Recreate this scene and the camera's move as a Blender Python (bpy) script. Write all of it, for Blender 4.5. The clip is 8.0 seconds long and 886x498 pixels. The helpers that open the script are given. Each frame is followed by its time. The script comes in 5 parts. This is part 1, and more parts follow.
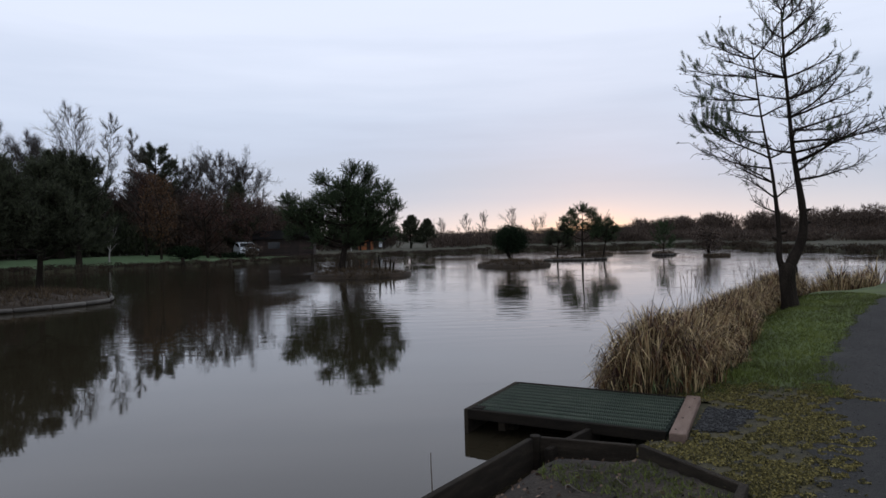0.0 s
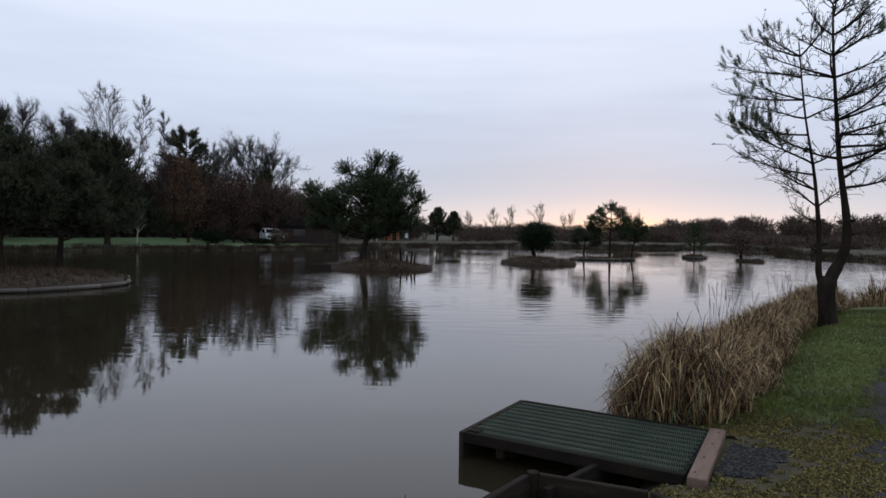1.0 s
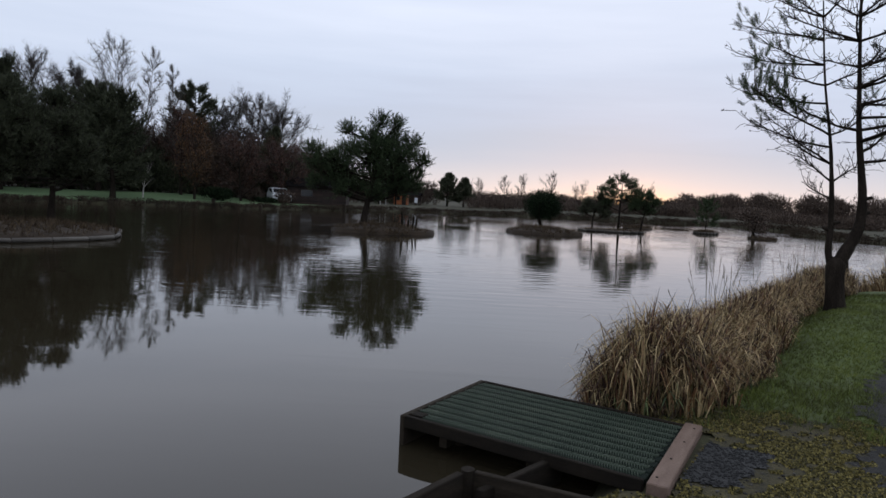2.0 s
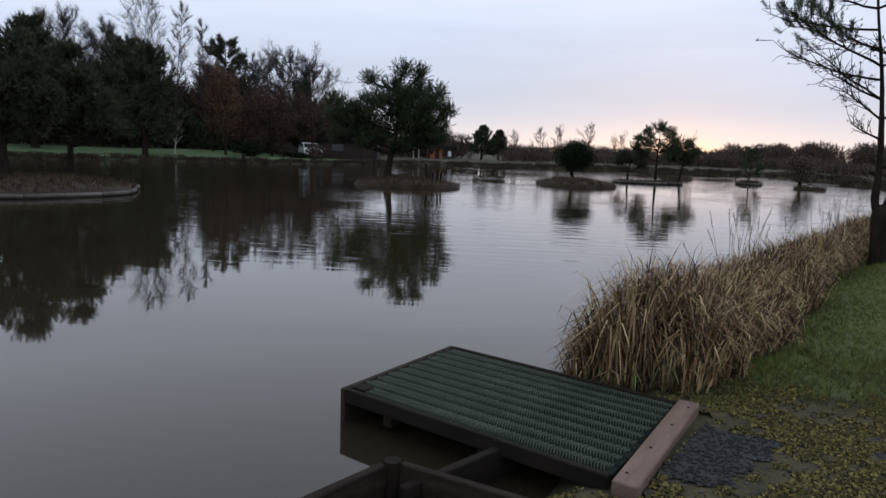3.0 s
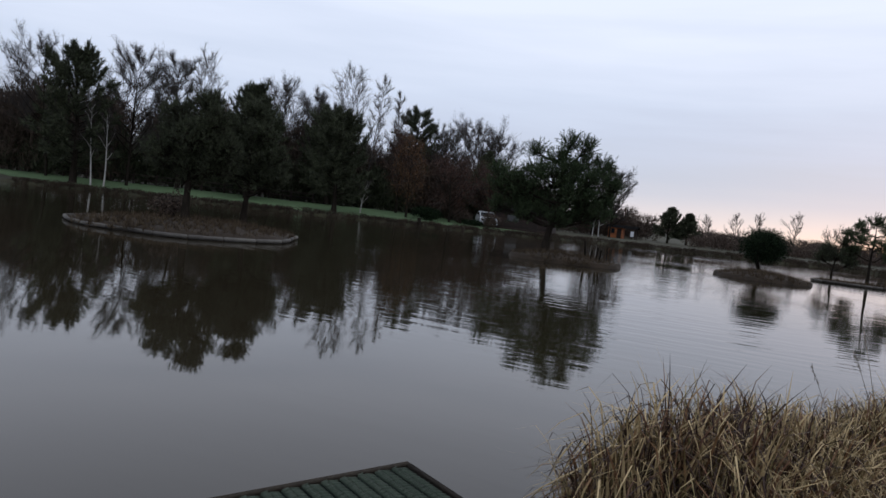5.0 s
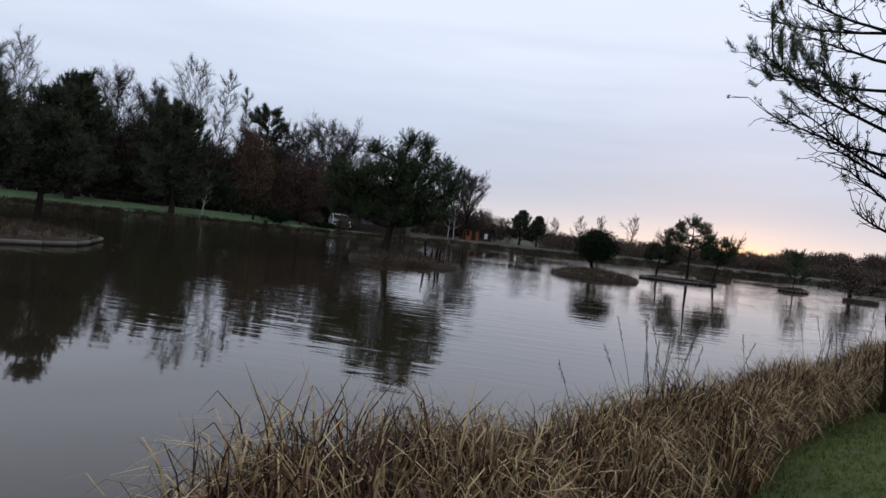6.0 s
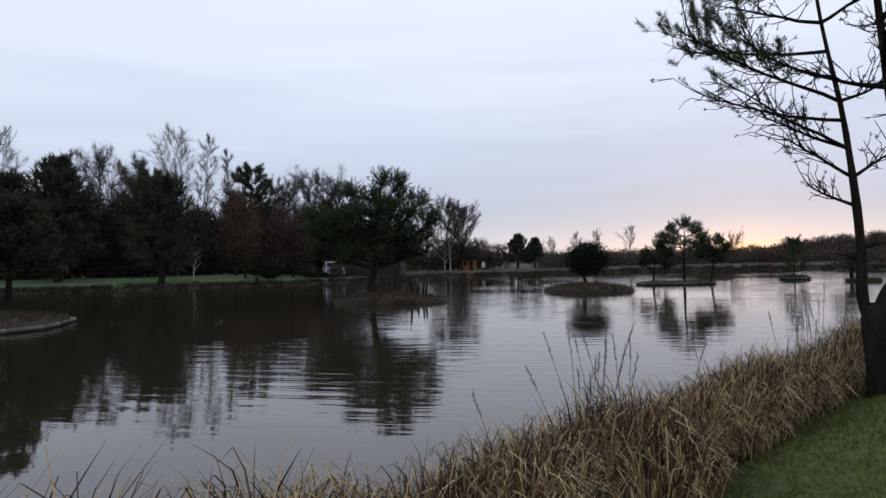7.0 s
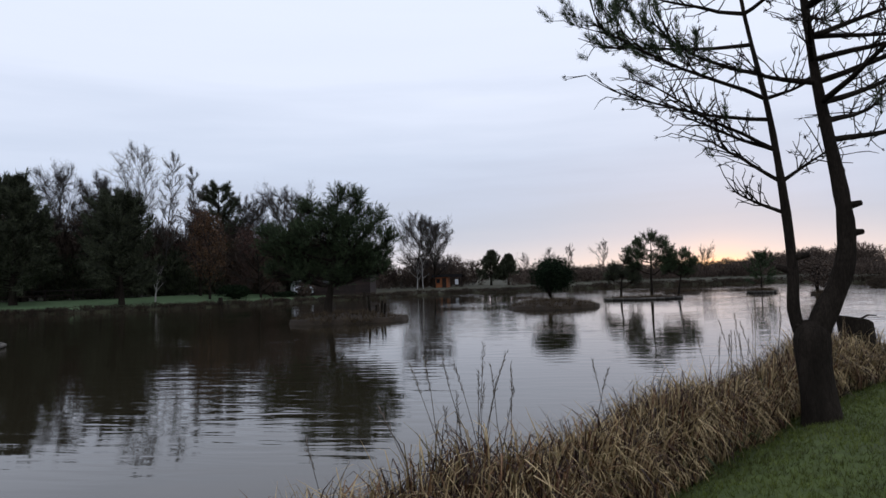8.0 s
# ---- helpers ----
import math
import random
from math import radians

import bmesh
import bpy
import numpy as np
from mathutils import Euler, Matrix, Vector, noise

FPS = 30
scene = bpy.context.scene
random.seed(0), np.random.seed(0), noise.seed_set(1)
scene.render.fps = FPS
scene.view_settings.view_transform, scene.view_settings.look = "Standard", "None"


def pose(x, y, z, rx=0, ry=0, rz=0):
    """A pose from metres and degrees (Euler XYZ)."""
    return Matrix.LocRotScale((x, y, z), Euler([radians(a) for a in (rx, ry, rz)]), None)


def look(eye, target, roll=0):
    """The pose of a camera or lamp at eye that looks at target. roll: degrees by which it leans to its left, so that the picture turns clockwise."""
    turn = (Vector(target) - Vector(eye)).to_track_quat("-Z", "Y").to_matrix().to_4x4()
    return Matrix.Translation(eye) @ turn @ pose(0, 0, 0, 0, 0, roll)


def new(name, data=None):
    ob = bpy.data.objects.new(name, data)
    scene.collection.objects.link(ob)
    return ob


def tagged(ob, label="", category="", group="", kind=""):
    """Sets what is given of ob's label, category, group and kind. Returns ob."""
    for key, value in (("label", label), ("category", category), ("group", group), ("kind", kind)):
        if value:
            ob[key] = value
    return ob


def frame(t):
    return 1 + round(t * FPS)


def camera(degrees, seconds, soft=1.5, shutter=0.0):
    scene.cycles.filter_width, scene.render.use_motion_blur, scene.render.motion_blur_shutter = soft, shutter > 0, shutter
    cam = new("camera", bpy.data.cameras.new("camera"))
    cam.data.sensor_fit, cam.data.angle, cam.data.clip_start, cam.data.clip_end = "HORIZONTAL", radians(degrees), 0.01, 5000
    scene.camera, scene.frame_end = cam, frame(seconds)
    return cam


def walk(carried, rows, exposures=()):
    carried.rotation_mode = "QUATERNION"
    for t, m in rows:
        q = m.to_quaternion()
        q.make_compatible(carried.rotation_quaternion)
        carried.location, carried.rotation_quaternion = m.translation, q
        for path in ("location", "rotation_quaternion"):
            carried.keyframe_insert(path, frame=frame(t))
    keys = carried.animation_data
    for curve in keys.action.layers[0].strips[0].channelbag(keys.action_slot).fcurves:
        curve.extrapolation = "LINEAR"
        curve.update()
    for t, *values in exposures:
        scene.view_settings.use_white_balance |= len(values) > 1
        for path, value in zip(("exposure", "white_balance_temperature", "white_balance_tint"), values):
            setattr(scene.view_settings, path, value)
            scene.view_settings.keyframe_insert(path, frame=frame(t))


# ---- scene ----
cam = camera(68.3, 8.0)
PATH = [
    (0, (0.205, 0.489, 1.799), (0.177, 2.489, 1.763), -1.5),
    (0.5, (0.248, 0.705, 1.851), (0.061, 2.696, 1.899), 0.7),
    (1, (0.417, 1.064, 1.887), (0.305, 3.06, 1.828), 0.7),
    (1.5, (0.667, 1.365, 1.909), (0.499, 3.358, 1.923), 2.2),
    (2, (0.851, 1.741, 1.844), (0.705, 3.729, 1.681), 2.8),
    (2.2, (0.953, 1.883, 1.841), (0.86, 3.862, 1.567), 2.4),
    (3.5, (1.639, 2.89, 1.71), (1.208, 4.818, 1.396), 3.1),
    (4, (1.922, 3.19, 1.718), (1.291, 5.073, 1.478), 8.0),
    (4.2, (1.997, 3.366, 1.73), (1.293, 5.228, 1.539), 10.9),
    (5.3, (2.605, 4.254, 1.738), (1.812, 6.089, 1.662), 4.3),
    (5.5, (2.793, 4.497, 1.699), (2.148, 6.39, 1.676), 6.1),
    (6, (3.129, 5.125, 1.694), (2.706, 7.079, 1.626), 6.3),
    (6.5, (3.43, 5.464, 1.642), (2.985, 7.413, 1.589), 3.5),
    (7, (3.776, 5.806, 1.656), (3.339, 7.757, 1.692), -1.3),
    (7.5, (4.086, 6.356, 1.684), (3.668, 8.31, 1.779), -0.1),
    (8, (4.398, 6.65, 1.637), (4.026, 8.613, 1.724), -2.0),
]
walk(cam, [(t, look(eye, target, roll)) for t, eye, target, roll in PATH],
     [(0, 0.05), (1.9, 0.06), (2.4, 0.14), (3.5, 0.20), (4.0, 0.18), (5.2, 0.09), (6.0, 0.06), (8, 0.06)])

# ---- world, sun, exposure ----
GLOW = radians(12.0)      # bearing of the dawn glow, clockwise from +y
world = bpy.data.worlds.new("dawn_sky")
scene.world = world
world.use_nodes = True
wn, wl = world.node_tree.nodes, world.node_tree.links
wn.clear()


def wnode(kind, **values):
    node = wn.new(kind)
    for key, value in values.items():
        node.inputs[key].default_value = value
    return node


def wmath(op, a, b=None, clamp=False):
    node = wn.new("ShaderNodeMath")
    node.operation, node.use_clamp = op, clamp
    for socket, v in zip(node.inputs, (a, b)):
        if v is None:
            continue
        if isinstance(v, (int, float)):
            socket.default_value = v
        else:
            wl.new(v, socket)
    return node.outputs[0]


def wmix(fac, a, b, mode="MIX"):
    node = wn.new("ShaderNodeMix")
    node.data_type, node.blend_type = "RGBA", mode
    for socket, v in ((node.inputs[0], fac), (node.inputs[6], a), (node.inputs[7], b)):
        if isinstance(v, (int, float)):
            socket.default_value = v
        elif isinstance(v, tuple):
            socket.default_value = (*v, 1)
        else:
            wl.new(v, socket)
    return node.outputs[2]


coord = wn.new("ShaderNodeTexCoord")
split = wn.new("ShaderNodeSeparateXYZ")
wl.new(coord.outputs["Generated"], split.inputs[0])
sx, sy, sz = split.outputs
# cloud deck: bright overhead, a slate band low down, pale pink strip at the horizon
up = wmath("MAXIMUM", sz, 0.0)
drift = wn.new("ShaderNodeMapping")
drift.inputs["Scale"].default_value = (1.6, 1.6, 16.0)
drift.inputs["Rotation"].default_value = (radians(3), radians(-2), 0)
wl.new(coord.outputs["Generated"], drift.inputs[0])
bands = wnode("ShaderNodeTexNoise", Scale=1.7, Detail=5.0, Roughness=0.5)
wl.new(drift.outputs[0], bands.inputs[0])
wob = wmath("MULTIPLY", wmath("SUBTRACT", bands.outputs[0], 0.5), 0.17)
ramp = wn.new("ShaderNodeValToRGB")
stops = [(0.0, (0.62, 0.64, 0.72)), (0.035, (0.62, 0.65, 0.74)), (0.075, (0.55, 0.61, 0.74)), (0.115, (0.58, 0.65, 0.81)),
         (0.17, (0.64, 0.72, 0.89)), (0.30, (0.80, 0.87, 1.04)), (0.5, (0.85, 0.92, 1.10)), (1.0, (0.82, 0.92, 1.12))]
el = ramp.color_ramp.elements
while len(el) < len(stops):
    el.new(0.5)
for e, (p, c) in zip(el, stops):
    e.position, e.color = p, (*c, 1)
wl.new(wmath("ADD", up, wmath("MULTIPLY", wob, wmath("MULTIPLY", up, 6.0, True))), ramp.inputs[0])
# towards the glow
gx, gy = math.sin(GLOW), math.cos(GLOW)
flat = wmath("SQRT", wmath("ADD", wmath("MULTIPLY", sx, sx), wmath("MULTIPLY", sy, sy)))
cosg = wmath("DIVIDE", wmath("ADD", wmath("MULTIPLY", sx, gx), wmath("MULTIPLY", sy, gy)), wmath("MAXIMUM", flat, 0.01))
wide = wmath("POWER", wmath("MAXIMUM", cosg, 0.0), 45.0)
low = wmath("POWER", 2.718, wmath("MULTIPLY", up, -100.0))
blush = wmath("MULTIPLY", wmath("POWER", wmath("MAXIMUM", cosg, 0.0), 5.0), wmath("POWER", 2.718, wmath("MULTIPLY", wmath("POWER", wmath("MULTIPLY", up, 30.0), 2.0), -1.0)))
warm = wmix(blush, ramp.outputs[0], (0.88, 0.80, 0.79))
warm = wmix(wmath("MULTIPLY", wmath("MULTIPLY", wide, low), 0.7), warm, (1.12, 0.78, 0.44))
core = wmath("MULTIPLY", wmath("POWER", wmath("MAXIMUM", cosg, 0.0), 900.0), wmath("POWER", 2.718, wmath("MULTIPLY", up, -90.0)))
warm = wmix(core, warm, (2.2, 1.15, 0.35))
back = wmath("MULTIPLY", wmath("MAXIMUM", wmath("MULTIPLY", cosg, -1.0), 0.0), low)
warm = wmix(back, warm, (0.42, 0.46, 0.58))
sky = wn.new("ShaderNodeTexSky")
sky.sky_type, sky.sun_disc = "NISHITA", False
sky.sun_elevation, sky.sun_rotation = radians(2.0), GLOW
thin = wmix(1.0, sky.outputs[0], (0.10, 0.10, 0.10), "MULTIPLY")
bg = wn.new("ShaderNodeBackground")
wl.new(wmix(0.06, warm, thin), bg.inputs[0])
bg.inputs[1].default_value = 1.0
out = wn.new("ShaderNodeOutputWorld")
wl.new(bg.outputs[0], out.inputs[0])

sun_data = bpy.data.lights.new("sun", "SUN")
sun_data.energy, sun_data.angle, sun_data.color = 0.25, radians(150), (1.0, 0.86, 0.72)
sun = new("sun", sun_data)
sun.matrix_world = look((0, 0, 60), (-math.sin(GLOW) * 100, -math.cos(GLOW) * 100, 60 - 100 * math.tan(radians(25.0))))


# ---- materials ----
def material(name, colors, rough=0.8, scale=6.0, bump=0.0, bump_scale=40.0, metal=0.0, island=0.0, piece=0.0, spec=0.3, stretch=(1, 1, 1), thin=0.0):
    """Noise at two scales between colours; island / piece: how far separate bits differ in tone."""
    m = bpy.data.materials.new(name)
    m.use_nodes = True
    n, l = m.node_tree.nodes, m.node_tree.links
    b = n["Principled BSDF"]
    b.inputs["Roughness"].default_value, b.inputs["Metallic"].default_value = rough, metal
    b.inputs["Specular IOR Level"].default_value = spec
    tc, mp = n.new("ShaderNodeTexCoord"), n.new("ShaderNodeMapping")
    mp.inputs["Scale"].default_value = stretch
    l.new(tc.outputs["Object"], mp.inputs[0])
    big, small = n.new("ShaderNodeTexNoise"), n.new("ShaderNodeTexNoise")
    big.inputs["Scale"].default_value, small.inputs["Scale"].default_value = scale, scale * 9
    big.inputs["Detail"].default_value = small.inputs["Detail"].default_value = 4
    for t in (big, small):
        l.new(mp.outputs[0], t.inputs[0])
    add = n.new("ShaderNodeMath")
    add.operation = "MULTIPLY_ADD"
    add.inputs[1].default_value, add.inputs[2].default_value = 0.45, 0.0
    l.new(small.outputs[0], add.inputs[0])
    s2 = n.new("ShaderNodeMath")
    s2.operation = "MULTIPLY_ADD"
    s2.inputs[1].default_value = 0.55
    l.new(big.outputs[0], s2.inputs[0])
    l.new(add.outputs[0], s2.inputs[2])
    fac = s2.outputs[0]
    if island or piece:
        rnd = n.new("ShaderNodeNewGeometry").outputs["Random Per Island"] if island else n.new("ShaderNodeObjectInfo").outputs["Random"]
        mr = n.new("ShaderNodeMath")
        mr.operation = "MULTIPLY_ADD"
        mr.inputs[1].default_value = (island or piece)
        l.new(rnd, mr.inputs[0])
        off = n.new("ShaderNodeMath")
        off.operation = "SUBTRACT"
        off.inputs[1].default_value = (island or piece) * 0.5
        l.new(fac, off.inputs[0])
        l.new(off.outputs[0], mr.inputs[2])
        fac = mr.outputs[0]
    ramp = n.new("ShaderNodeValToRGB")
    e = ramp.color_ramp.elements
    while len(e) < len(colors):
        e.new(0.5)
    for k, (el_, c) in enumerate(zip(e, colors)):
        el_.position = 0.25 + 0.5 * k / max(1, len(colors) - 1)
        el_.color = (*c, 1)
    l.new(fac, ramp.inputs[0])
    l.new(ramp.outputs[0], b.inputs["Base Color"])
    if bump:
        t = n.new("ShaderNodeTexNoise")
        t.inputs["Scale"].default_value, t.inputs["Detail"].default_value = bump_scale, 5
        l.new(mp.outputs[0], t.inputs[0])
        bp = n.new("ShaderNodeBump")
        bp.inputs["Strength"].default_value, bp.inputs["Distance"].default_value = bump, 0.02
        l.new(t.outputs[0], bp.inputs["Height"])
        l.new(bp.outputs[0], b.inputs["Normal"])
    return m


M_GROUND = material("rough_grass_earth", [(0.02, 0.016, 0.010), (0.032, 0.03, 0.014), (0.05, 0.05, 0.022)], 0.95, 0.5, 0.6, 20)
M_LAWN = material("damp_lawn", [(0.028, 0.030, 0.011), (0.05, 0.068, 0.016), (0.085, 0.115, 0.024)], 0.9, 1.2, 0.5, 60)
M_FARLAWN = material("far_lawn", [(0.05, 0.085, 0.035), (0.07, 0.115, 0.048), (0.09, 0.14, 0.06)], 0.95, 0.35, 0.4, 30)
M_GRASS = material("grass_blades", [(0.040, 0.034, 0.013), (0.056, 0.068, 0.013), (0.10, 0.125, 0.022), (0.175, 0.20, 0.042)], 0.75, 1.3, island=0.3)
M_PATH = material("gravel_path", [(0.010, 0.0095, 0.0085), (0.018, 0.017, 0.015), (0.034, 0.032, 0.028)], 0.9, 2.0, 0.9, 90)
M_MOSSGRAVEL = material("mossy_gravel", [(0.013, 0.012, 0.010), (0.032, 0.028, 0.015), (0.062, 0.052, 0.022), (0.095, 0.08, 0.034)], 0.9, 3.0, 1.0, 70)
M_SOIL = material("leafy_soil", [(0.010, 0.008, 0.006), (0.024, 0.018, 0.013), (0.055, 0.041, 0.03)], 0.95, 3.5, 1.0, 50)
M_TIMBER = material("wet_dark_timber", [(0.008, 0.006, 0.004), (0.02, 0.015, 0.010), (0.046, 0.036, 0.025)], 0.85, 4, 0.8, 60, piece=0.3, stretch=(1, 6, 6), spec=0.15)
M_PALEBOARD = material("weathered_pale_board", [(0.09, 0.058, 0.042), (0.15, 0.10, 0.075), (0.22, 0.155, 0.12)], 0.75, 4, 0.5, 60, stretch=(6, 1, 6))
M_PLANK = material("algae_green_plank", [(0.004, 0.007, 0.005), (0.008, 0.013, 0.010), (0.014, 0.02, 0.015)], 0.8, 5, 0.6, 70, piece=0.4, stretch=(1, 6, 6), spec=0.1)
M_NET = material("green_mesh_matting", [(0.020, 0.030, 0.020), (0.036, 0.050, 0.034), (0.07, 0.084, 0.058)], 0.6, 5, spec=0.2)
M_MOSS = material("yellow_moss", [(0.045, 0.040, 0.016), (0.10, 0.086, 0.028), (0.19, 0.155, 0.05)], 0.95, 4, island=0.9)
M_PEBBLE = material("grey_pebbles", [(0.014, 0.013, 0.012), (0.032, 0.03, 0.027), (0.075, 0.07, 0.063)], 0.8, 4, island=0.8)
M_LITTER = material("dead_leaf_litter", [(0.03, 0.018, 0.012), (0.08, 0.048, 0.03), (0.15, 0.10, 0.07)], 0.8, 4, island=0.8)
M_RUBBER = material("dark_slate", [(0.008, 0.008, 0.008), (0.016, 0.016, 0.016), (0.03, 0.03, 0.029)], 0.7, 8, 0.5, 120)
M_REED = material("dry_reeds", [(0.028, 0.013, 0.008), (0.115, 0.050, 0.024), (0.185, 0.10, 0.042), (0.135, 0.11, 0.042), (0.39, 0.285, 0.145)], 0.7, 1.5, island=1.1)
# darker reed tone: shade low in the bed is put into the colour
M_REEDSHADE = material("shaded_reed_litter", [(0.025, 0.016, 0.009), (0.05, 0.033, 0.018), (0.085, 0.06, 0.032)], 0.9, 4, island=0.6)
M_GREENREED = material("green_reed_leaves", [(0.03, 0.045, 0.018), (0.06, 0.085, 0.03), (0.11, 0.13, 0.05)], 0.7, 2, island=0.6)
M_SEDGE = material("dead_sedge", [(0.016, 0.011, 0.007), (0.032, 0.022, 0.013), (0.055, 0.038, 0.022)], 0.9, 1.0, island=0.6)
M_STEM = material("reed_stems", [(0.06, 0.05, 0.04), (0.12, 0.095, 0.07)], 0.8, 4, island=0.5)
M_BARK = material("dark_pine_bark", [(0.009, 0.0075, 0.006), (0.02, 0.016, 0.0125), (0.042, 0.033, 0.026)], 0.95, 9, 1.0, 45, stretch=(1, 1, 0.3), spec=0.04)
M_TWIG = material("bare_twigs", [(0.025, 0.02, 0.018), (0.05, 0.042, 0.036)], 0.9, 3, island=0.5)
M_PALETWIG = material("pale_poplar_twigs", [(0.05, 0.044, 0.039), (0.10, 0.09, 0.08)], 0.9, 3, island=0.5)
M_BIRCH = material("birch_bark", [(0.10, 0.09, 0.08), (0.30, 0.28, 0.26), (0.42, 0.40, 0.37)], 0.8, 2, island=0.3, stretch=(1, 1, 3))
M_NEEDLE = material("pine_needles", [(0.018, 0.028, 0.013), (0.036, 0.055, 0.024), (0.062, 0.086, 0.038)], 0.75, 1.0, island=0.8, spec=0.15)
M_DARKNEEDLE = material("dark_conifer_needles", [(0.021, 0.024, 0.013), (0.038, 0.045, 0.023), (0.06, 0.068, 0.034)], 0.8, 0.8, island=0.7)
M_RUSSET = material("russet_leaves", [(0.034, 0.017, 0.013), (0.055, 0.026, 0.018), (0.08, 0.036, 0.022)], 0.8, 0.8, island=0.8)
M_ORANGE = material("orange_brown_leaves", [(0.045, 0.022, 0.010), (0.085, 0.041, 0.016), (0.125, 0.062, 0.024)], 0.8, 0.8, island=0.8)
M_SCRUB = material("brown_scrub", [(0.034, 0.025, 0.019), (0.065, 0.045, 0.033), (0.095, 0.067, 0.05)], 0.9, 0.6, island=0.6)
M_HEDGE = material("evergreen_hedge", [(0.005, 0.009, 0.005), (0.010, 0.018, 0.008), (0.018, 0.03, 0.013)], 0.9, 1, island=0.6, spec=0.08)
M_ISLE = material("island_litter", [(0.012, 0.009, 0.006), (0.026, 0.018, 0.011), (0.045, 0.03, 0.019)], 0.95, 1.5, 0.8, 15)
M_KERB = material("grey_log_edging", [(0.03, 0.027, 0.023), (0.065, 0.058, 0.05), (0.12, 0.11, 0.095)], 0.85, 3, 0.5, 30, piece=0.4)
M_DARKWOOD = material("dark_stained_boards", [(0.012, 0.008, 0.007), (0.024, 0.015, 0.012), (0.04, 0.024, 0.018)], 0.8, 2, 0.3, 20, piece=0.3)
M_ROOF = material("dark_felt_roof", [(0.010, 0.009, 0.009), (0.018, 0.017, 0.017)], 0.95, 2, 0.3, 20, spec=0.05)
M_ORANGEWOOD = material("orange_stained_boards", [(0.22, 0.07, 0.025), (0.33, 0.11, 0.04), (0.42, 0.15, 0.06)], 0.7, 2, 0.3, 20, piece=0.3)
M_WHITEPAINT = material("white_car_paint", [(0.55, 0.57, 0.6), (0.68, 0.7, 0.72)], 0.3, 1, spec=0.6)
M_GLASS = material("dark_car_glass", [(0.01, 0.012, 0.014), (0.02, 0.022, 0.025)], 0.08, 2, spec=0.8)
M_TYRE = material("tyre_rubber", [(0.01, 0.01, 0.01), (0.02, 0.02, 0.02)], 0.8, 6)


def water_material():
    m = bpy.data.materials.new("murky_lake_water")
    m.use_nodes = True
    n, l = m.node_tree.nodes, m.node_tree.links
    b = n["Principled BSDF"]
    b.inputs["Roughness"].default_value, b.inputs["IOR"].default_value = 0.03, 1.37
    tc = n.new("ShaderNodeTexCoord")
    hue = n.new("ShaderNodeTexNoise")
    hue.inputs["Scale"].default_value = 0.12
    l.new(tc.outputs["Object"], hue.inputs[0])
    r = n.new("ShaderNodeValToRGB")
    r.color_ramp.elements[0].color, r.color_ramp.elements[1].color = (0.016, 0.013, 0.008, 1), (0.023, 0.0185, 0.011, 1)
    l.new(hue.outputs[0], r.inputs[0])
    l.new(r.outputs[0], b.inputs["Base Color"])
    # long low ripples in drifting patches, over a faint fine texture
    mp = n.new("ShaderNodeMapping")
    mp.inputs["Rotation"].default_value = (0, 0, radians(-12))
    mp.inputs["Scale"].default_value = (0.28, 1.5, 1)
    l.new(tc.outputs["Object"], mp.inputs[0])
    ripple = n.new("ShaderNodeTexNoise")
    ripple.inputs["Scale"].default_value, ripple.inputs["Detail"].default_value = 2.6, 2.5
    ripple.inputs["Distortion"].default_value = 0.3
    l.new(mp.outputs[0], ripple.inputs[0])
    patch = n.new("ShaderNodeTexNoise")
    patch.inputs["Scale"].default_value, patch.inputs["Detail"].default_value = 0.11, 2
    l.new(tc.outputs["Object"], patch.inputs[0])
    pr = n.new("ShaderNodeMapRange")
    pr.inputs[1].default_value, pr.inputs[2].default_value = 0.38, 0.62
    pr.inputs[3].default_value, pr.inputs[4].default_value = 0.15, 1.0
    l.new(patch.outputs[0], pr.inputs[0])
    mul = n.new("ShaderNodeMath")
    mul.operation = "MULTIPLY"
    l.new(ripple.outputs[0], mul.inputs[0])
    l.new(pr.outputs[0], mul.inputs[1])
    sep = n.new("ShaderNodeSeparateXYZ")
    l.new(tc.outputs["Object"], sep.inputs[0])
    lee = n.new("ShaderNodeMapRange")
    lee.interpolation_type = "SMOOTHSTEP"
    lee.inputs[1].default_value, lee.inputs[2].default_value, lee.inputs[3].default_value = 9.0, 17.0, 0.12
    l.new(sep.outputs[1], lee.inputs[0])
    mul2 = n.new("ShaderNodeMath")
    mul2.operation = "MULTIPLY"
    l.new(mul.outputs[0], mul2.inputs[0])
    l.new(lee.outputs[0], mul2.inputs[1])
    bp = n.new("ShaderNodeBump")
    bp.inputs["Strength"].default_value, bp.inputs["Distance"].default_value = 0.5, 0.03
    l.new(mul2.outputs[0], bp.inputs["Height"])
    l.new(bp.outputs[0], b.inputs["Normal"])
    return m


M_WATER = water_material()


# ---- mesh helpers ----
def mesh_from(name, verts, faces, mat, smooth=False):
    me = bpy.data.meshes.new(name)
    verts = np.asarray(verts, dtype=np.float32)
    if isinstance(faces, np.ndarray):
        k = faces.shape[1]
        me.vertices.add(len(verts))
        me.vertices.foreach_set("co", verts.ravel())
        me.loops.add(faces.size)
        me.loops.foreach_set("vertex_index", faces.astype(np.int32).ravel())
        me.polygons.add(len(faces))
        me.polygons.foreach_set("loop_start", np.arange(0, faces.size, k, dtype=np.int32))
        me.update(calc_edges=True)
    else:
        me.from_pydata([tuple(map(float, v)) for v in verts], [], faces)
    me.materials.append(mat)
    if smooth:
        me.polygons.foreach_set("use_smooth", np.ones(len(me.polygons), dtype=bool))
    return me


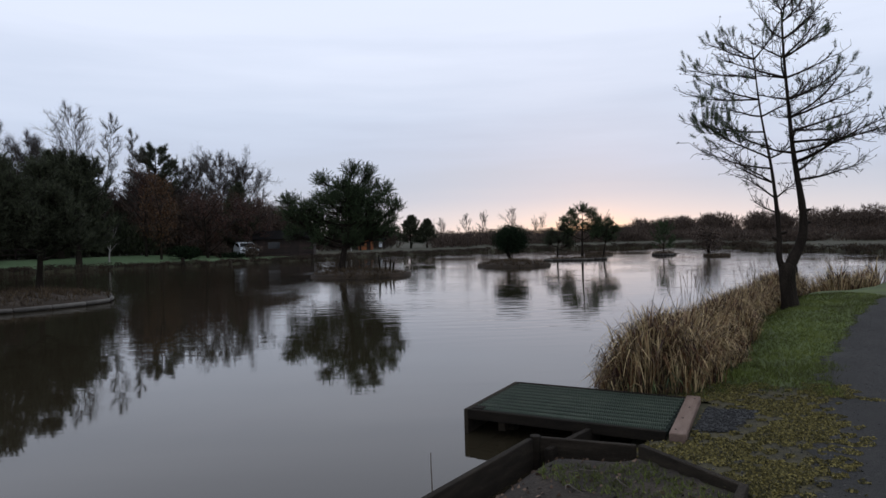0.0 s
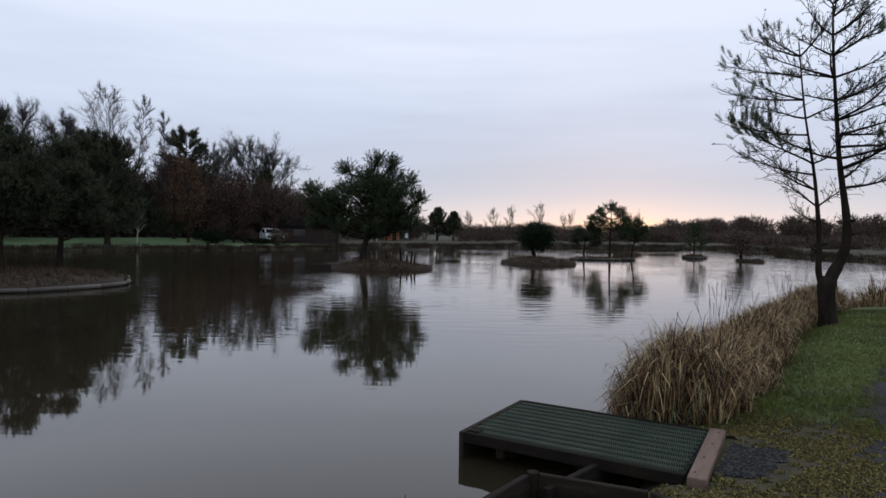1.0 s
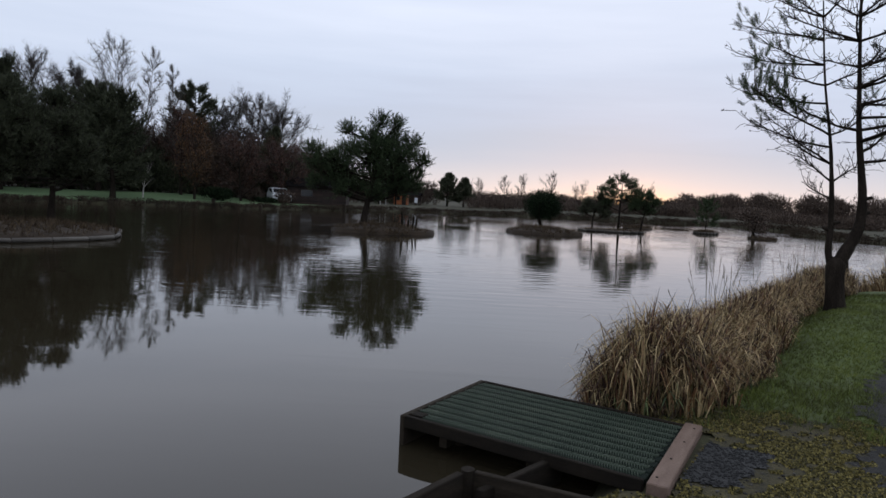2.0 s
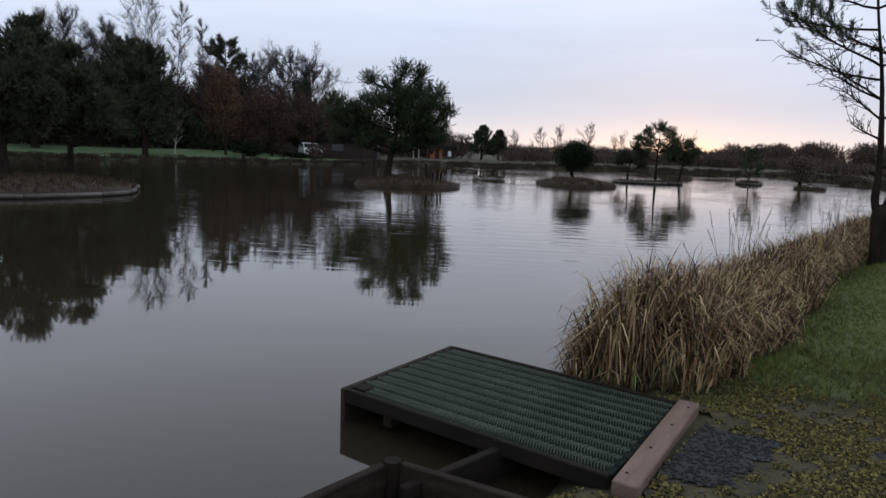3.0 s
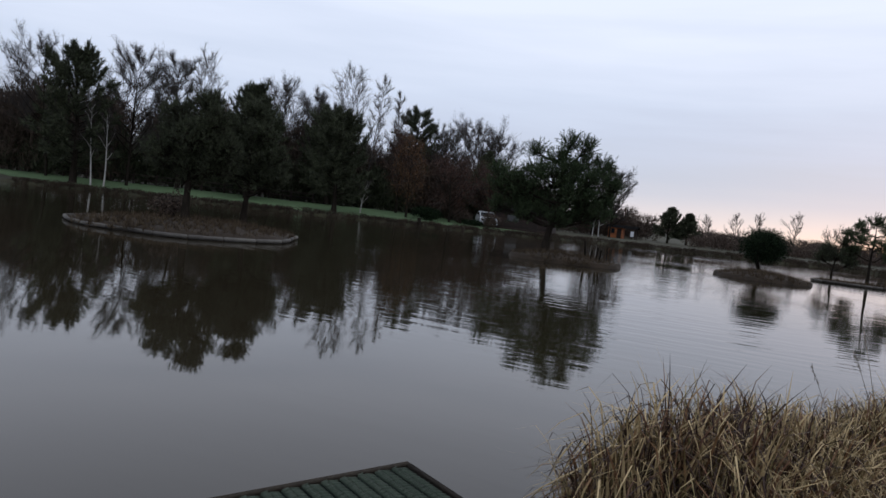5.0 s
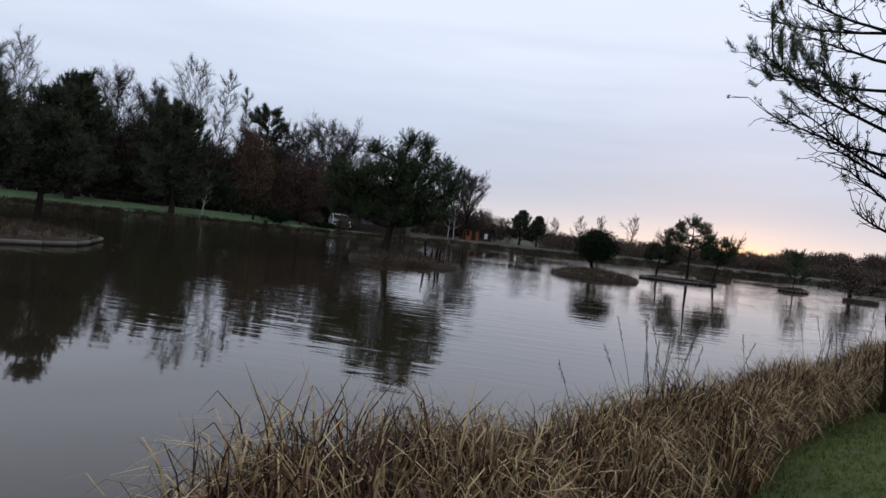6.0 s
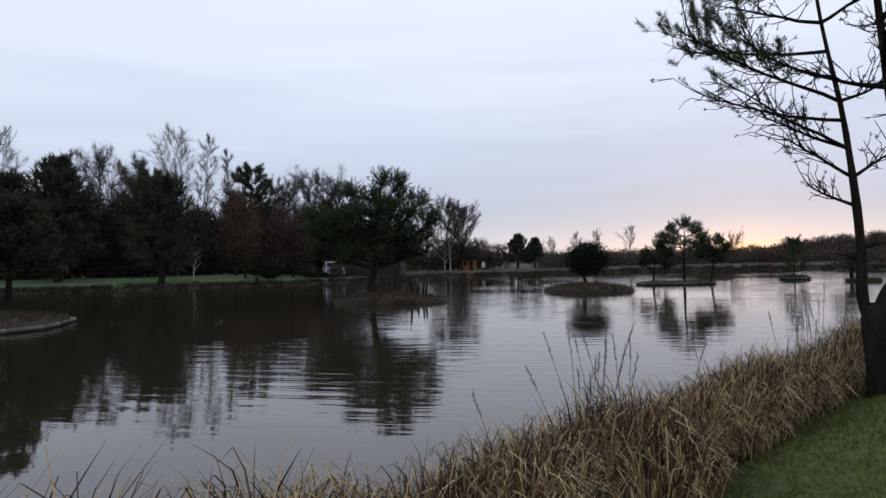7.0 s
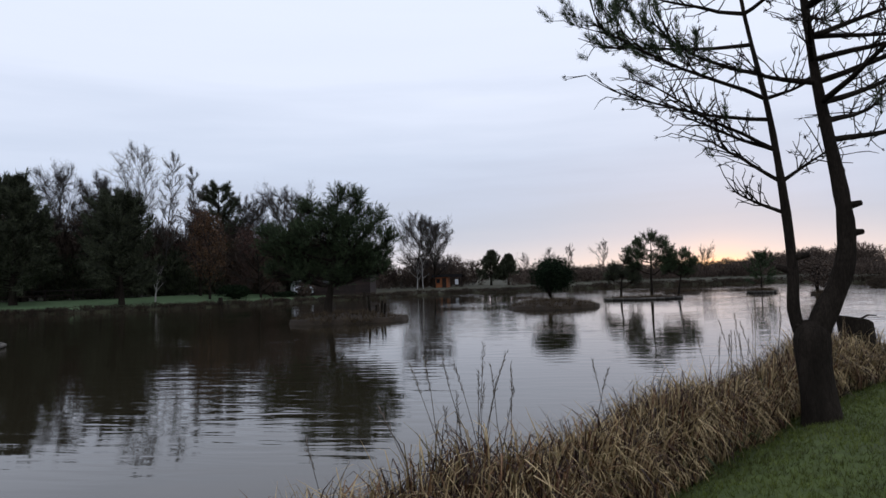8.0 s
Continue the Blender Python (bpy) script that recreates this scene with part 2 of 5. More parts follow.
def thing(name, x, y, z, rz=0.0, label="", category="", group="", kind=""):
    ob = new(name)
    ob.matrix_basis = pose(x, y, z, 0, 0, rz)
    return tagged(ob, label, category, group, kind)


def child(name, me, parent, m=None, label=""):
    ob = new(name, me)
    ob.parent = parent
    if m is not None:
        ob.matrix_basis = m
    return tagged(ob, label)


def part(name, bm, mat, parent, label="", m=None):
    me = bpy.data.meshes.new(name)
    bm.to_mesh(me)
    bm.free()
    me.materials.append(mat)
    return child(name, me, parent, m, label)


def box_bm(x0, y0, z0, x1, y1, z1, bevel=0.0):
    bm = bmesh.new()
    bmesh.ops.create_cube(bm, size=1, matrix=Matrix.LocRotScale(((x0 + x1) / 2, (y0 + y1) / 2, (z0 + z1) / 2), None, (x1 - x0, y1 - y0, z1 - z0)))
    if bevel:
        bmesh.ops.bevel(bm, geom=bm.edges[:], offset=bevel, segments=1, affect="EDGES")
    return bm


def cyl_bm(r0, r1, z0, z1, sides=10):
    bm = bmesh.new()
    bmesh.ops.create_cone(bm, cap_ends=True, segments=sides, radius1=r0, radius2=r1, depth=z1 - z0, matrix=Matrix.Translation((0, 0, (z0 + z1) / 2)))
    return bm


def tubes(polys, sides=5):
    """One mesh of tapered tubes: polys is a list of (points n x 3, radii n)."""
    V, F, base = [], [], 0
    for pts, rad in polys:
        pts, rad = np.asarray(pts, float), np.asarray(rad, float)
        n = len(pts)
        tan = np.gradient(pts, axis=0)
        tan /= np.linalg.norm(tan, axis=1)[:, None] + 1e-9
        ref = np.eye(3)[int(np.argmin(np.abs(tan).max(axis=0)))][None]
        a = np.cross(tan, ref)
        a /= np.linalg.norm(a, axis=1)[:, None] + 1e-9
        b = np.cross(tan, a)
        ang = np.arange(sides) * 2 * np.pi / sides
        ring = pts[:, None] + rad[:, None, None] * (np.cos(ang)[None, :, None] * a[:, None] + np.sin(ang)[None, :, None] * b[:, None])
        V.append(ring.reshape(-1, 3))
        i = np.arange(n - 1)[:, None] * sides
        j = np.arange(sides)[None]
        q = np.stack([i + j, i + (j + 1) % sides, i + sides + (j + 1) % sides, i + sides + j], -1).reshape(-1, 4)
        F.append(q + base)
        base += n * sides
    return np.concatenate(V), np.concatenate(F)


def unit(v):
    return v / (np.linalg.norm(v, axis=-1, keepdims=True) + 1e-9)


def blades(rng, centres, dirs, count, length, width, cone=0.8):
    """Needle or leaf slivers: count thin triangles from each centre, spread round its direction."""
    n = len(centres)
    c = np.repeat(centres, count, 0)
    d = unit(np.repeat(unit(dirs), count, 0) + cone * rng.normal(size=(n * count, 3)) * 0.7)
    L = length * rng.uniform(0.55, 1.15, (n * count, 1))
    side = unit(np.cross(d, rng.normal(size=(n * count, 3)))) * width * 0.5
    c = c + rng.normal(size=c.shape) * length * 0.12
    V = np.stack([c - side, c + side, c + d * L], 1).reshape(-1, 3)
    return V, np.arange(len(V)).reshape(-1, 3)


def leaf_quads(rng, centres, size):
    n = len(centres)
    a = unit(rng.normal(size=(n, 3)))
    b = unit(np.cross(a, rng.normal(size=(n, 3))))
    s = size * rng.uniform(0.5, 1.2, (n, 1))
    V = np.stack([centres - a * s * 0.5, centres + b * s * 0.35, centres + a * s * 0.5, centres - b * s * 0.35], 1).reshape(-1, 3)
    return V, np.arange(len(V)).reshape(-1, 4)


def bend(rng, start, direction, length, n, lift=0.0, wobble=0.08):
    """A wandering line of n points; lift turns it up (or down) on the way."""
    pts, d = [np.array(start, float)], unit(np.array(direction, float))
    for _ in range(n - 1):
        d = unit(d + np.array([0, 0, lift / n]) + rng.normal(size=3) * wobble)
        pts.append(pts[-1] + d * length / (n - 1))
    return np.array(pts)


# ---- ground, lake ----
SHORE = [(-40, -60), (-16, -20), (-6.2, -5), (-2.9, 0), (-0.03, 4.2), (0.77, 5.38), (1.3, 5.3), (1.5, 5.8), (1.75, 6.3), (1.95, 6.75),
         (1.85, 7.1), (2.15, 7.9), (3.0, 9.1), (4.3, 10.7), (5.5, 12.4), (6.6, 14.2), (7.7, 15.7), (8.7, 16.1), (9.6, 16.6), (12, 19), (16, 23.5),
         (21, 29), (26, 36), (28, 42), (27, 48), (25, 56), (28, 64), (24, 72), (14, 76), (6, 72), (-3, 68), (-9, 65), (-12, 60), (-16, 55),
         (-19, 51), (-25, 48.5), (-31, 44), (-38, 41), (-48, 36), (-56, 20), (-58, -20)]


def shore_distance(x, y):
    """Metres from the lake's edge, positive on land."""
    p = np.stack([np.ravel(x), np.ravel(y)], 1).astype(float)
    best, inside = np.full(len(p), 1e9), np.zeros(len(p), bool)
    for (ax, ay), (bx, by) in zip(SHORE, SHORE[1:] + SHORE[:1]):
        ab = np.array([bx - ax, by - ay])
        ap = p - (ax, ay)
        t = np.clip(ap @ ab / (ab @ ab), 0, 1)
        best = np.minimum(best, np.hypot(*(ap - t[:, None] * ab).T))
        cross = (ay > p[:, 1]) != (by > p[:, 1])
        inside ^= cross & (p[:, 0] < (bx - ax) * (p[:, 1] - ay) / (by - ay + 1e-12) + ax)
    return np.where(inside, -best, best).reshape(np.shape(x))


def smooth(v, a, b):
    t = np.clip((v - a) / (b - a), 0, 1)
    return t * t * (3 - 2 * t)


def height(x, y):
    x, y = np.asarray(x, float), np.asarray(y, float)
    s = shore_distance(x, y)
    h = np.where(s < 0, np.maximum(-0.9, s * 0.9 - 0.05), 0.215 * smooth(s, -0.05, 0.35))
    h = h + 0.09 * smooth(s, 0.5, 2.5)
    h = h + 0.14 * smooth(s, 0.25, 0.9) * smooth(y, 8.5, 12) * smooth(x, 2, 4)
    far = smooth(y, 25, 35)
    h = h + far * (0.42 * smooth(s, 1, 12) * smooth(-x, 20, 30) + 0.06 * smooth(s, 1, 8))
    h = h + np.where(s > 0, 0.012 * np.sin(x * 3.1 + y * 1.7) * np.sin(y * 2.3 - x), 0)
    return h


def hz(x, y):
    return float(height(np.array([x]), np.array([y]))[0])


def axis_steps(a, b, lo, hi):
    dense = np.arange(a, b, 0.15)
    mid = np.concatenate([np.arange(lo, a, 0.9), dense, np.arange(b, hi, 0.9)])
    g = np.cumsum(1.5 * 1.22 ** np.arange(28))
    return np.concatenate([lo - g[::-1], mid, hi + g])


gxs, gys = axis_steps(-3, 12, -62, 45), axis_steps(-2, 18, -10, 95)
GX, GY = np.meshgrid(gxs, gys)
gv = np.stack([GX, GY, height(GX, GY)], -1).reshape(-1, 3)
nx, ny = len(gxs), len(gys)
gi = (np.arange(ny - 1)[:, None] * nx + np.arange(nx - 1)[None]).ravel()
gf = np.stack([gi, gi + 1, gi + nx + 1, gi + nx], 1)
tagged(new("ground", mesh_from("ground", gv, gf, M_GROUND, True)), "rough damp grass and bare earth round the lake", "ground", kind="structure")


def draped(name, x0, x1, y0, y1, step, test, lift, mat, label, category):
    """A sheet that lies on the ground where test(x, y) holds."""
    xs, ys = np.arange(x0, x1, step), np.arange(y0, y1, step)
    X, Y = np.meshgrid(xs, ys)
    keep = test((X[:-1, :-1] + X[1:, 1:]) / 2, (Y[:-1, :-1] + Y[1:, 1:]) / 2)
    i = (np.arange(len(ys) - 1)[:, None] * len(xs) + np.arange(len(xs) - 1)[None])[keep]
    f = np.stack([i, i + 1, i + len(xs) + 1, i + len(xs)], 1)
    used, inv = np.unique(f, return_inverse=True)
    v = np.stack([X.ravel(), Y.ravel(), height(X, Y).ravel() + lift], 1)[used]
    return tagged(new(name, mesh_from(name, v, inv.reshape(f.shape), mat, True)), label, category, kind="structure")


def path_offset(x, y):
    """Metres to the right of the path's left edge."""
    ex = np.interp(y, [-40, 0, 4.29, 5.36, 7.7, 8.3, 10.7, 12.9, 20, 40], [-23, -0.1, 2.3, 2.95, 4.3, 4.72, 6.45, 8.35, 14.8, 33])
    return (x - ex) * 0.85


def ragged(x, y, k=1.0):
    return k * (0.10 * np.sin(x * 5.3 + y * 3.1) + 0.07 * np.sin(x * 11.7 - y * 9.2) + 0.05 * np.sin(x * 23 + y * 19))


def near_gravel(x, y):
    w = np.hypot((x - 2.7) * 0.9, y - 5.55)
    return w + ragged(x, y)


def bed_right(y):
    return np.interp(y, [-2, 0.3, 4.27, 5.12, 5.5], [-2.0, -0.6, 1.86, 1.48, 0.7])


def on_lawn(x, y):
    return (shore_distance(x, y) > 0.1) & (path_offset(x, y) < 0.05 + ragged(x, y, 0.6)) & (near_gravel(x, y) > 1.15) & (y > 6.0) & off_deck(x, y)


def deck_uv(x, y):
    """Along and across the fishing platform."""
    return (x - 0.264) * 0.876 - (y - 6.236) * 0.482, (x - 0.264) * 0.482 + (y - 6.236) * 0.876


def off_deck(x, y):
    u, v = deck_uv(x, y)
    return (u > 1.875) | (v < -0.035) | (v > 1.255)


def on_slate(x, y):
    u, v = deck_uv(x, y)
    return (u > 1.88) & (u < 2.2 + ragged(x, y, 0.5)) & (v > 0.34 + ragged(x, y, 0.7)) & (v < 1.0 + ragged(y, x, 0.5))


def on_gravel(x, y):
    return (shore_distance(x, y) > 0.03) & (near_gravel(x, y) < 1.5) & (path_offset(x, y) < 0.2 + ragged(x, y)) & (x > bed_right(y) + 0.03) & off_deck(x, y)


draped("lawn", 1, 16, 5, 24, 0.1, on_lawn, 0.012, M_LAWN, "short damp green lawn with moss along the lake bank", "lawn")
draped("gravel_patch", 0.5, 4.6, 3.4, 7.6, 0.05, on_gravel, 0.020, M_MOSSGRAVEL, "patch of grey gravel overgrown with yellowish moss", "gravel")
draped("slate_patch", 1.6, 3.2, 4.8, 7.0, 0.03, on_slate, 0.028, M_RUBBER, "bare patch of dark grey slate chippings", "gravel")
draped("soil_bed", -3, 2, -2, 5.5, 0.08, lambda x, y: (shore_distance(x, y) > 0.04) & (x < bed_right(y) - 0.03) & (y < 5.32), 0.010, M_SOIL,
       "bed of dark leafy soil behind timber edging", "soil")
draped("path", -12, 22, -14, 26, 0.1, lambda x, y: (path_offset(x, y) > -0.02 + ragged(x, y, 0.5)) & (path_offset(x, y) < 2.3 + ragged(x, y, 0.8)),
       0.024, M_PATH, "dark worn gravel footpath beside the lake", "path")
draped("far_lawn", -62, -10, 38, 90, 0.8, lambda x, y: (shore_distance(x, y) > 1.6) & (shore_distance(x, y) < 13 + 2 * np.sin(x * 0.4)) & (x + y < 48),
       0.03, M_FARLAWN, "pale frosted green lawn beyond the lake", "lawn")

WATER = 0.06
wv = [(-70, -70, WATER), (45, -70, WATER), (45, 90, WATER), (-70, 90, WATER)]
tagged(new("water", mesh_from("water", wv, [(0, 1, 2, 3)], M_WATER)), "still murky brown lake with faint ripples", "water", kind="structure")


# ---- islands ----
def island(cx, cy, rx, ry, top, rz, label, kerb, seed):
    rng = np.random.default_rng(seed)
    t = thing("island", cx, cy, 0, rz, label, "island", "islands in the lake")
    n, rings = 48, 7
    ph = rng.uniform(0, 6, 3)
    V, F = [], []
    for k in range(rings + 1):
        f = 1 - k / rings
        for i in range(n):
            a = i * 2 * math.pi / n
            w = 1 + 0.06 * math.sin(2 * a + ph[0]) + 0.05 * math.sin(3 * a + ph[1]) + 0.03 * math.sin(7 * a + ph[2])
            z = -0.5 if k == 0 else (0.12 + (top - 0.12) * (1 - f * f) + rng.normal() * 0.03)
            s = f * (1.02 if k == 0 else 1.0 + 0.12 * (k == 1))
            V.append((rx * w * s * math.cos(a), ry * w * s * math.sin(a), z))
    for k in range(rings):
        for i in range(n):
            F.append((k * n + i, k * n + (i + 1) % n, (k + 1) * n + (i + 1) % n, (k + 1) * n + i))
    child("mound", mesh_from("mound", V, F, M_ISLE, True), t)
    if kerb:
        log = mesh_from("edging_log", *tubes([([(-0.5, 0, 0), (-0.47, 0, 0), (0.47, 0, 0), (0.5, 0, 0)], [0.02, 0.085, 0.085, 0.02])], 7), M_KERB, True)
        for i in range(n // 2):
            a = i * 4 * math.pi / n
            b = a + 4 * math.pi / n

            def rim(q):
                w = 1 + 0.06 * math.sin(2 * q + ph[0]) + 0.05 * math.sin(3 * q + ph[1]) + 0.03 * math.sin(7 * q + ph[2])
                return Vector((rx * w * 1.0 * math.cos(q), ry * w * 1.0 * math.sin(q), 0.13))
            p, q = rim(a), rim(b)
            d = q - p
            child("edging_log", log, t, Matrix.LocRotScale((p + q) / 2, Euler((0, 0, math.atan2(d.y, d.x))), (d.length, 0.8, 0.75)))
    # tufts of dead grass over the top
    m = int(220 * rx * ry / 4) + 120
    r, a = np.sqrt(rng.uniform(0, 0.94, m)), rng.uniform(0, 2 * np.pi, m)
    c = np.stack([rx * r * np.cos(a), ry * r * np.sin(a), 0.10 + (top - 0.10) * (1 - r * r)], 1)
    v, f = blades(rng, c, np.tile([0, 0, 1.0], (m, 1)), 9, 0.24, 0.022, 0.9)
    tagged(child("dead_grass", mesh_from("dead_grass", v, f, M_REEDSHADE), t), kind="stuff")
    return t


island(-14.15, 20.35, 3.55, 3.4, 0.4, 45, "long low island with brown litter and pale log edging", True, 1)
island(-4.15, 31.1, 2.3, 2.0, 0.36, 0, "small round island covered in brown litter below a pine", False, 2)
island(3.65, 37.6, 2.1, 2.0, 0.36, 0, "round island of brown turf below a clipped evergreen", False, 3)
island(8.4, 43.9, 2.15, 0.9, 0.14, 2, "thin flat island with a timber rim below pines", True, 4)
island(15.8, 48.8, 0.85, 0.7, 0.2, 0, "tiny flat island below a young tree", True, 5)
island(17.7, 43.9, 0.95, 0.6, 0.12, -55, "tiny flat island below a bushy willow", False, 6)
island(11.8, 52.0, 1.2, 0.6, 0.14, 15, "thin flat turf island further out", False, 7)


# ---- trees ----
def pine(x, y, z, H, R, seed, label, start=0.3, trunk_r=0.12, n=46, twigs=8, needle=0.26, per=9, width=0.03, mat=None, profile=1.0, droop=0.2, lean=(0, 0),
         cone=0.75, group="", name="pine_tree", heads=(), category="tree", flat=0.0):
    rng = np.random.default_rng(seed)
    t = thing(name, x, y, z, 0, label, category, group)
    m = 9
    zz = np.linspace(0, 1, m)
    trunk = np.stack([lean[0] * zz ** 1.5 + 0.03 * H * np.sin(zz * 5 + seed) * zz, lean[1] * zz ** 1.5 + 0.02 * H * np.cos(zz * 4 + seed) * zz, H * 0.97 * zz - 0.15 * (zz == 0)], 1)
    stems = [(trunk, trunk_r * (1 - 0.9 * zz) * (1 + 0.35 * np.exp(-zz * 14)))]
    limbs, cent, dirs = [], [], []
    axes = [(trunk, R, n, start)]
    for hx, hy, hh, hr in heads:      # further leaders
        p0 = trunk[3]
        s = np.stack([p0 + (np.array([hx, hy, hh]) - p0) * k ** np.array([0.7, 0.7, 1.2]) for k in np.linspace(0, 1, 6)])
        stems.append((s, np.linspace(trunk_r * 0.55, 0.02, 6)))
        axes.append((s, hr, n // 2, 0.35))
    for axis, rad, count, st in axes:
        for k in range(count):
            f = st + (1 - st) * ((k + rng.uniform(0, 0.8)) / count)
            i = f * (len(axis) - 1)
            i0 = min(int(i), len(axis) - 2)
            p = axis[i0] + (axis[i0 + 1] - axis[i0]) * (i - i0)
            g = (f - st) / (1 - st)
            env = (1 - g) ** 0.75 * (0.55 + 0.45 * min(1.0, g * 3.5 + 0.35)) if profile == 1.0 else math.sqrt(max(0.03, 1 - (2 * g - 0.75) ** 2 / 1.7))
            L = rad * env * rng.uniform(0.7, 1.12) + 0.12
            az = k * 2.4 + rng.uniform(-0.5, 0.5)
            e = -droop + (0.25 + 0.9 * g) * rng.uniform(0.6, 1.2) * (1 - flat)
            d = np.array([math.cos(az) * math.cos(e), math.sin(az) * math.cos(e), math.sin(e)])
            b = bend(rng, p, d, L, 6, 0.5 * (1 - flat), 0.07)
            limbs.append((b, np.linspace(trunk_r * 0.28 * (0.4 + 0.6 * (1 - g)), 0.007, 6)))
            for w in range(twigs):
                q = 0.25 + 0.75 * (w + rng.uniform(0, 1)) / twigs
                j = q * 5
                j0 = min(int(j), 4)
                s = b[j0] + (b[j0 + 1] - b[j0]) * (j - j0)
                td = unit(unit(b[j0 + 1] - b[j0]) + rng.normal(size=3) * 0.5 + np.array([0, 0, 0.35 + 0.6 * g]))
                tl = L * rng.uniform(0.12, 0.3) + 0.05 * H ** 0.5
                limbs.append((np.stack([s, s + td * tl * 0.5 + rng.normal(size=3) * 0.02, s + td * tl]), np.array([0.008, 0.006, 0.003]) * (H / 6) ** 0.5))
                for u in (0.2, 0.5, 0.75, 1.0):
                    cent.append(s + td * tl * u)
                    dirs.append(td)
    child("trunk", mesh_from("trunk", *tubes(stems, 9), M_BARK, True), t)
    tagged(child("branchwork", mesh_from("branchwork", *tubes(limbs, 4), M_BARK), t), kind="stuff")
    v, f = blades(rng, np.array(cent), np.array(dirs), per, needle, width, cone)
    child("crown", mesh_from("crown", v, f, mat or M_NEEDLE), t)
    return t


def tufted_pine(x, y, z, lobes, seed, label, trunk_r=0.12, lean=(0.2, 0.0), shoots=46, shoot=0.26, per=20, needle=0.17, width=0.022, mat=None, group=""):
    """A pine with an open crown: boughs that end in uneven pads of upturned shoots. lobes: dx, dy, height of the middle, radius."""
    rng = np.random.default_rng(seed)
    t = thing("pine_tree", x, y, z, 0, label, "tree", group)
    top = max(c + 0.5 * r for _, _, c, r in lobes)
    hi = max(lobes, key=lambda q: q[2])
    zz = np.linspace(0, 1, 10)
    trunk = np.stack([hi[0] * zz ** 1.6 + lean[0] * np.sin(zz * 3.1) + 0.02 * top * np.sin(zz * 7 + seed) * zz, hi[1] * zz ** 1.6 + lean[1] * np.sin(zz * 3.1), top * zz - 0.15 * (zz == 0)], 1)
    limbs, tw, cent, dirs = [], [], [], []
    for dx, dy, c, r in lobes:
        mid = np.array([dx, dy, c])
        f = np.clip((c - 0.55 * math.hypot(dx, dy)) / top, 0.24, 0.93)
        j = f * 9
        j0 = min(int(j), 8)
        p = trunk[j0] + (trunk[j0 + 1] - trunk[j0]) * (j - j0)
        k = np.linspace(0, 1, 6)[:, None]
        b = p + (mid - p) * np.concatenate([k, k, k ** 1.5], 1) + rng.normal(size=(6, 3)) * 0.03 * np.sin(k * 3.1)
        limbs.append((b, np.linspace(trunk_r * 0.42, 0.014, 6)))
        n = int(shoots * (0.4 + r) ** 1.5)
        d = unit(rng.normal(size=(n, 3)) + np.array([0.35 * np.sign(dx), 0, 0.35]))
        q = mid + d * np.array([1.0, 1.0, 0.72]) * r * rng.uniform(0.45, 1.0, (n, 1))
        for a, e in zip(q, d):
            g = b[3] + (b[5] - b[3]) * rng.uniform()
            tw.append((np.stack([g, (g + a) / 2 - np.array([0, 0, 0.06 * r]), a]), [0.013, 0.009, 0.006]))
            up_ = unit(e * 0.6 + np.array([0, 0, 0.75]) + rng.normal(size=3) * 0.22)
            for _ in range(3):
                u2 = unit(up_ + rng.normal(size=3) * 0.35)
                L = shoot * rng.uniform(0.5, 1.25)
                a2 = a + rng.normal(size=3) * 0.09
                tw.append((np.stack([a, a2, a2 + u2 * L]), [0.006, 0.005, 0.003]))
                for h in (0.1, 0.45, 0.8, 1.0):
                    cent.append(a2 + u2 * L * h)
                    dirs.append(u2)
    child("trunk", mesh_from("trunk", *tubes([(trunk, trunk_r * (1 - 0.9 * zz) * (1 + 0.35 * np.exp(-zz * 14)))], 10), M_BARK, True), t)
    tagged(child("branchwork", mesh_from("branchwork", *tubes(limbs, 6), M_BARK, True), t), kind="stuff")
    tagged(child("twigwork", mesh_from("twigwork", *tubes(tw, 3), M_BARK), t), kind="stuff")
    v, f = blades(rng, np.array(cent), np.array(dirs), max(3, per // 4), needle, width, 0.55)
    child("crown", mesh_from("crown", v, f, mat or M_NEEDLE), t)
    return t


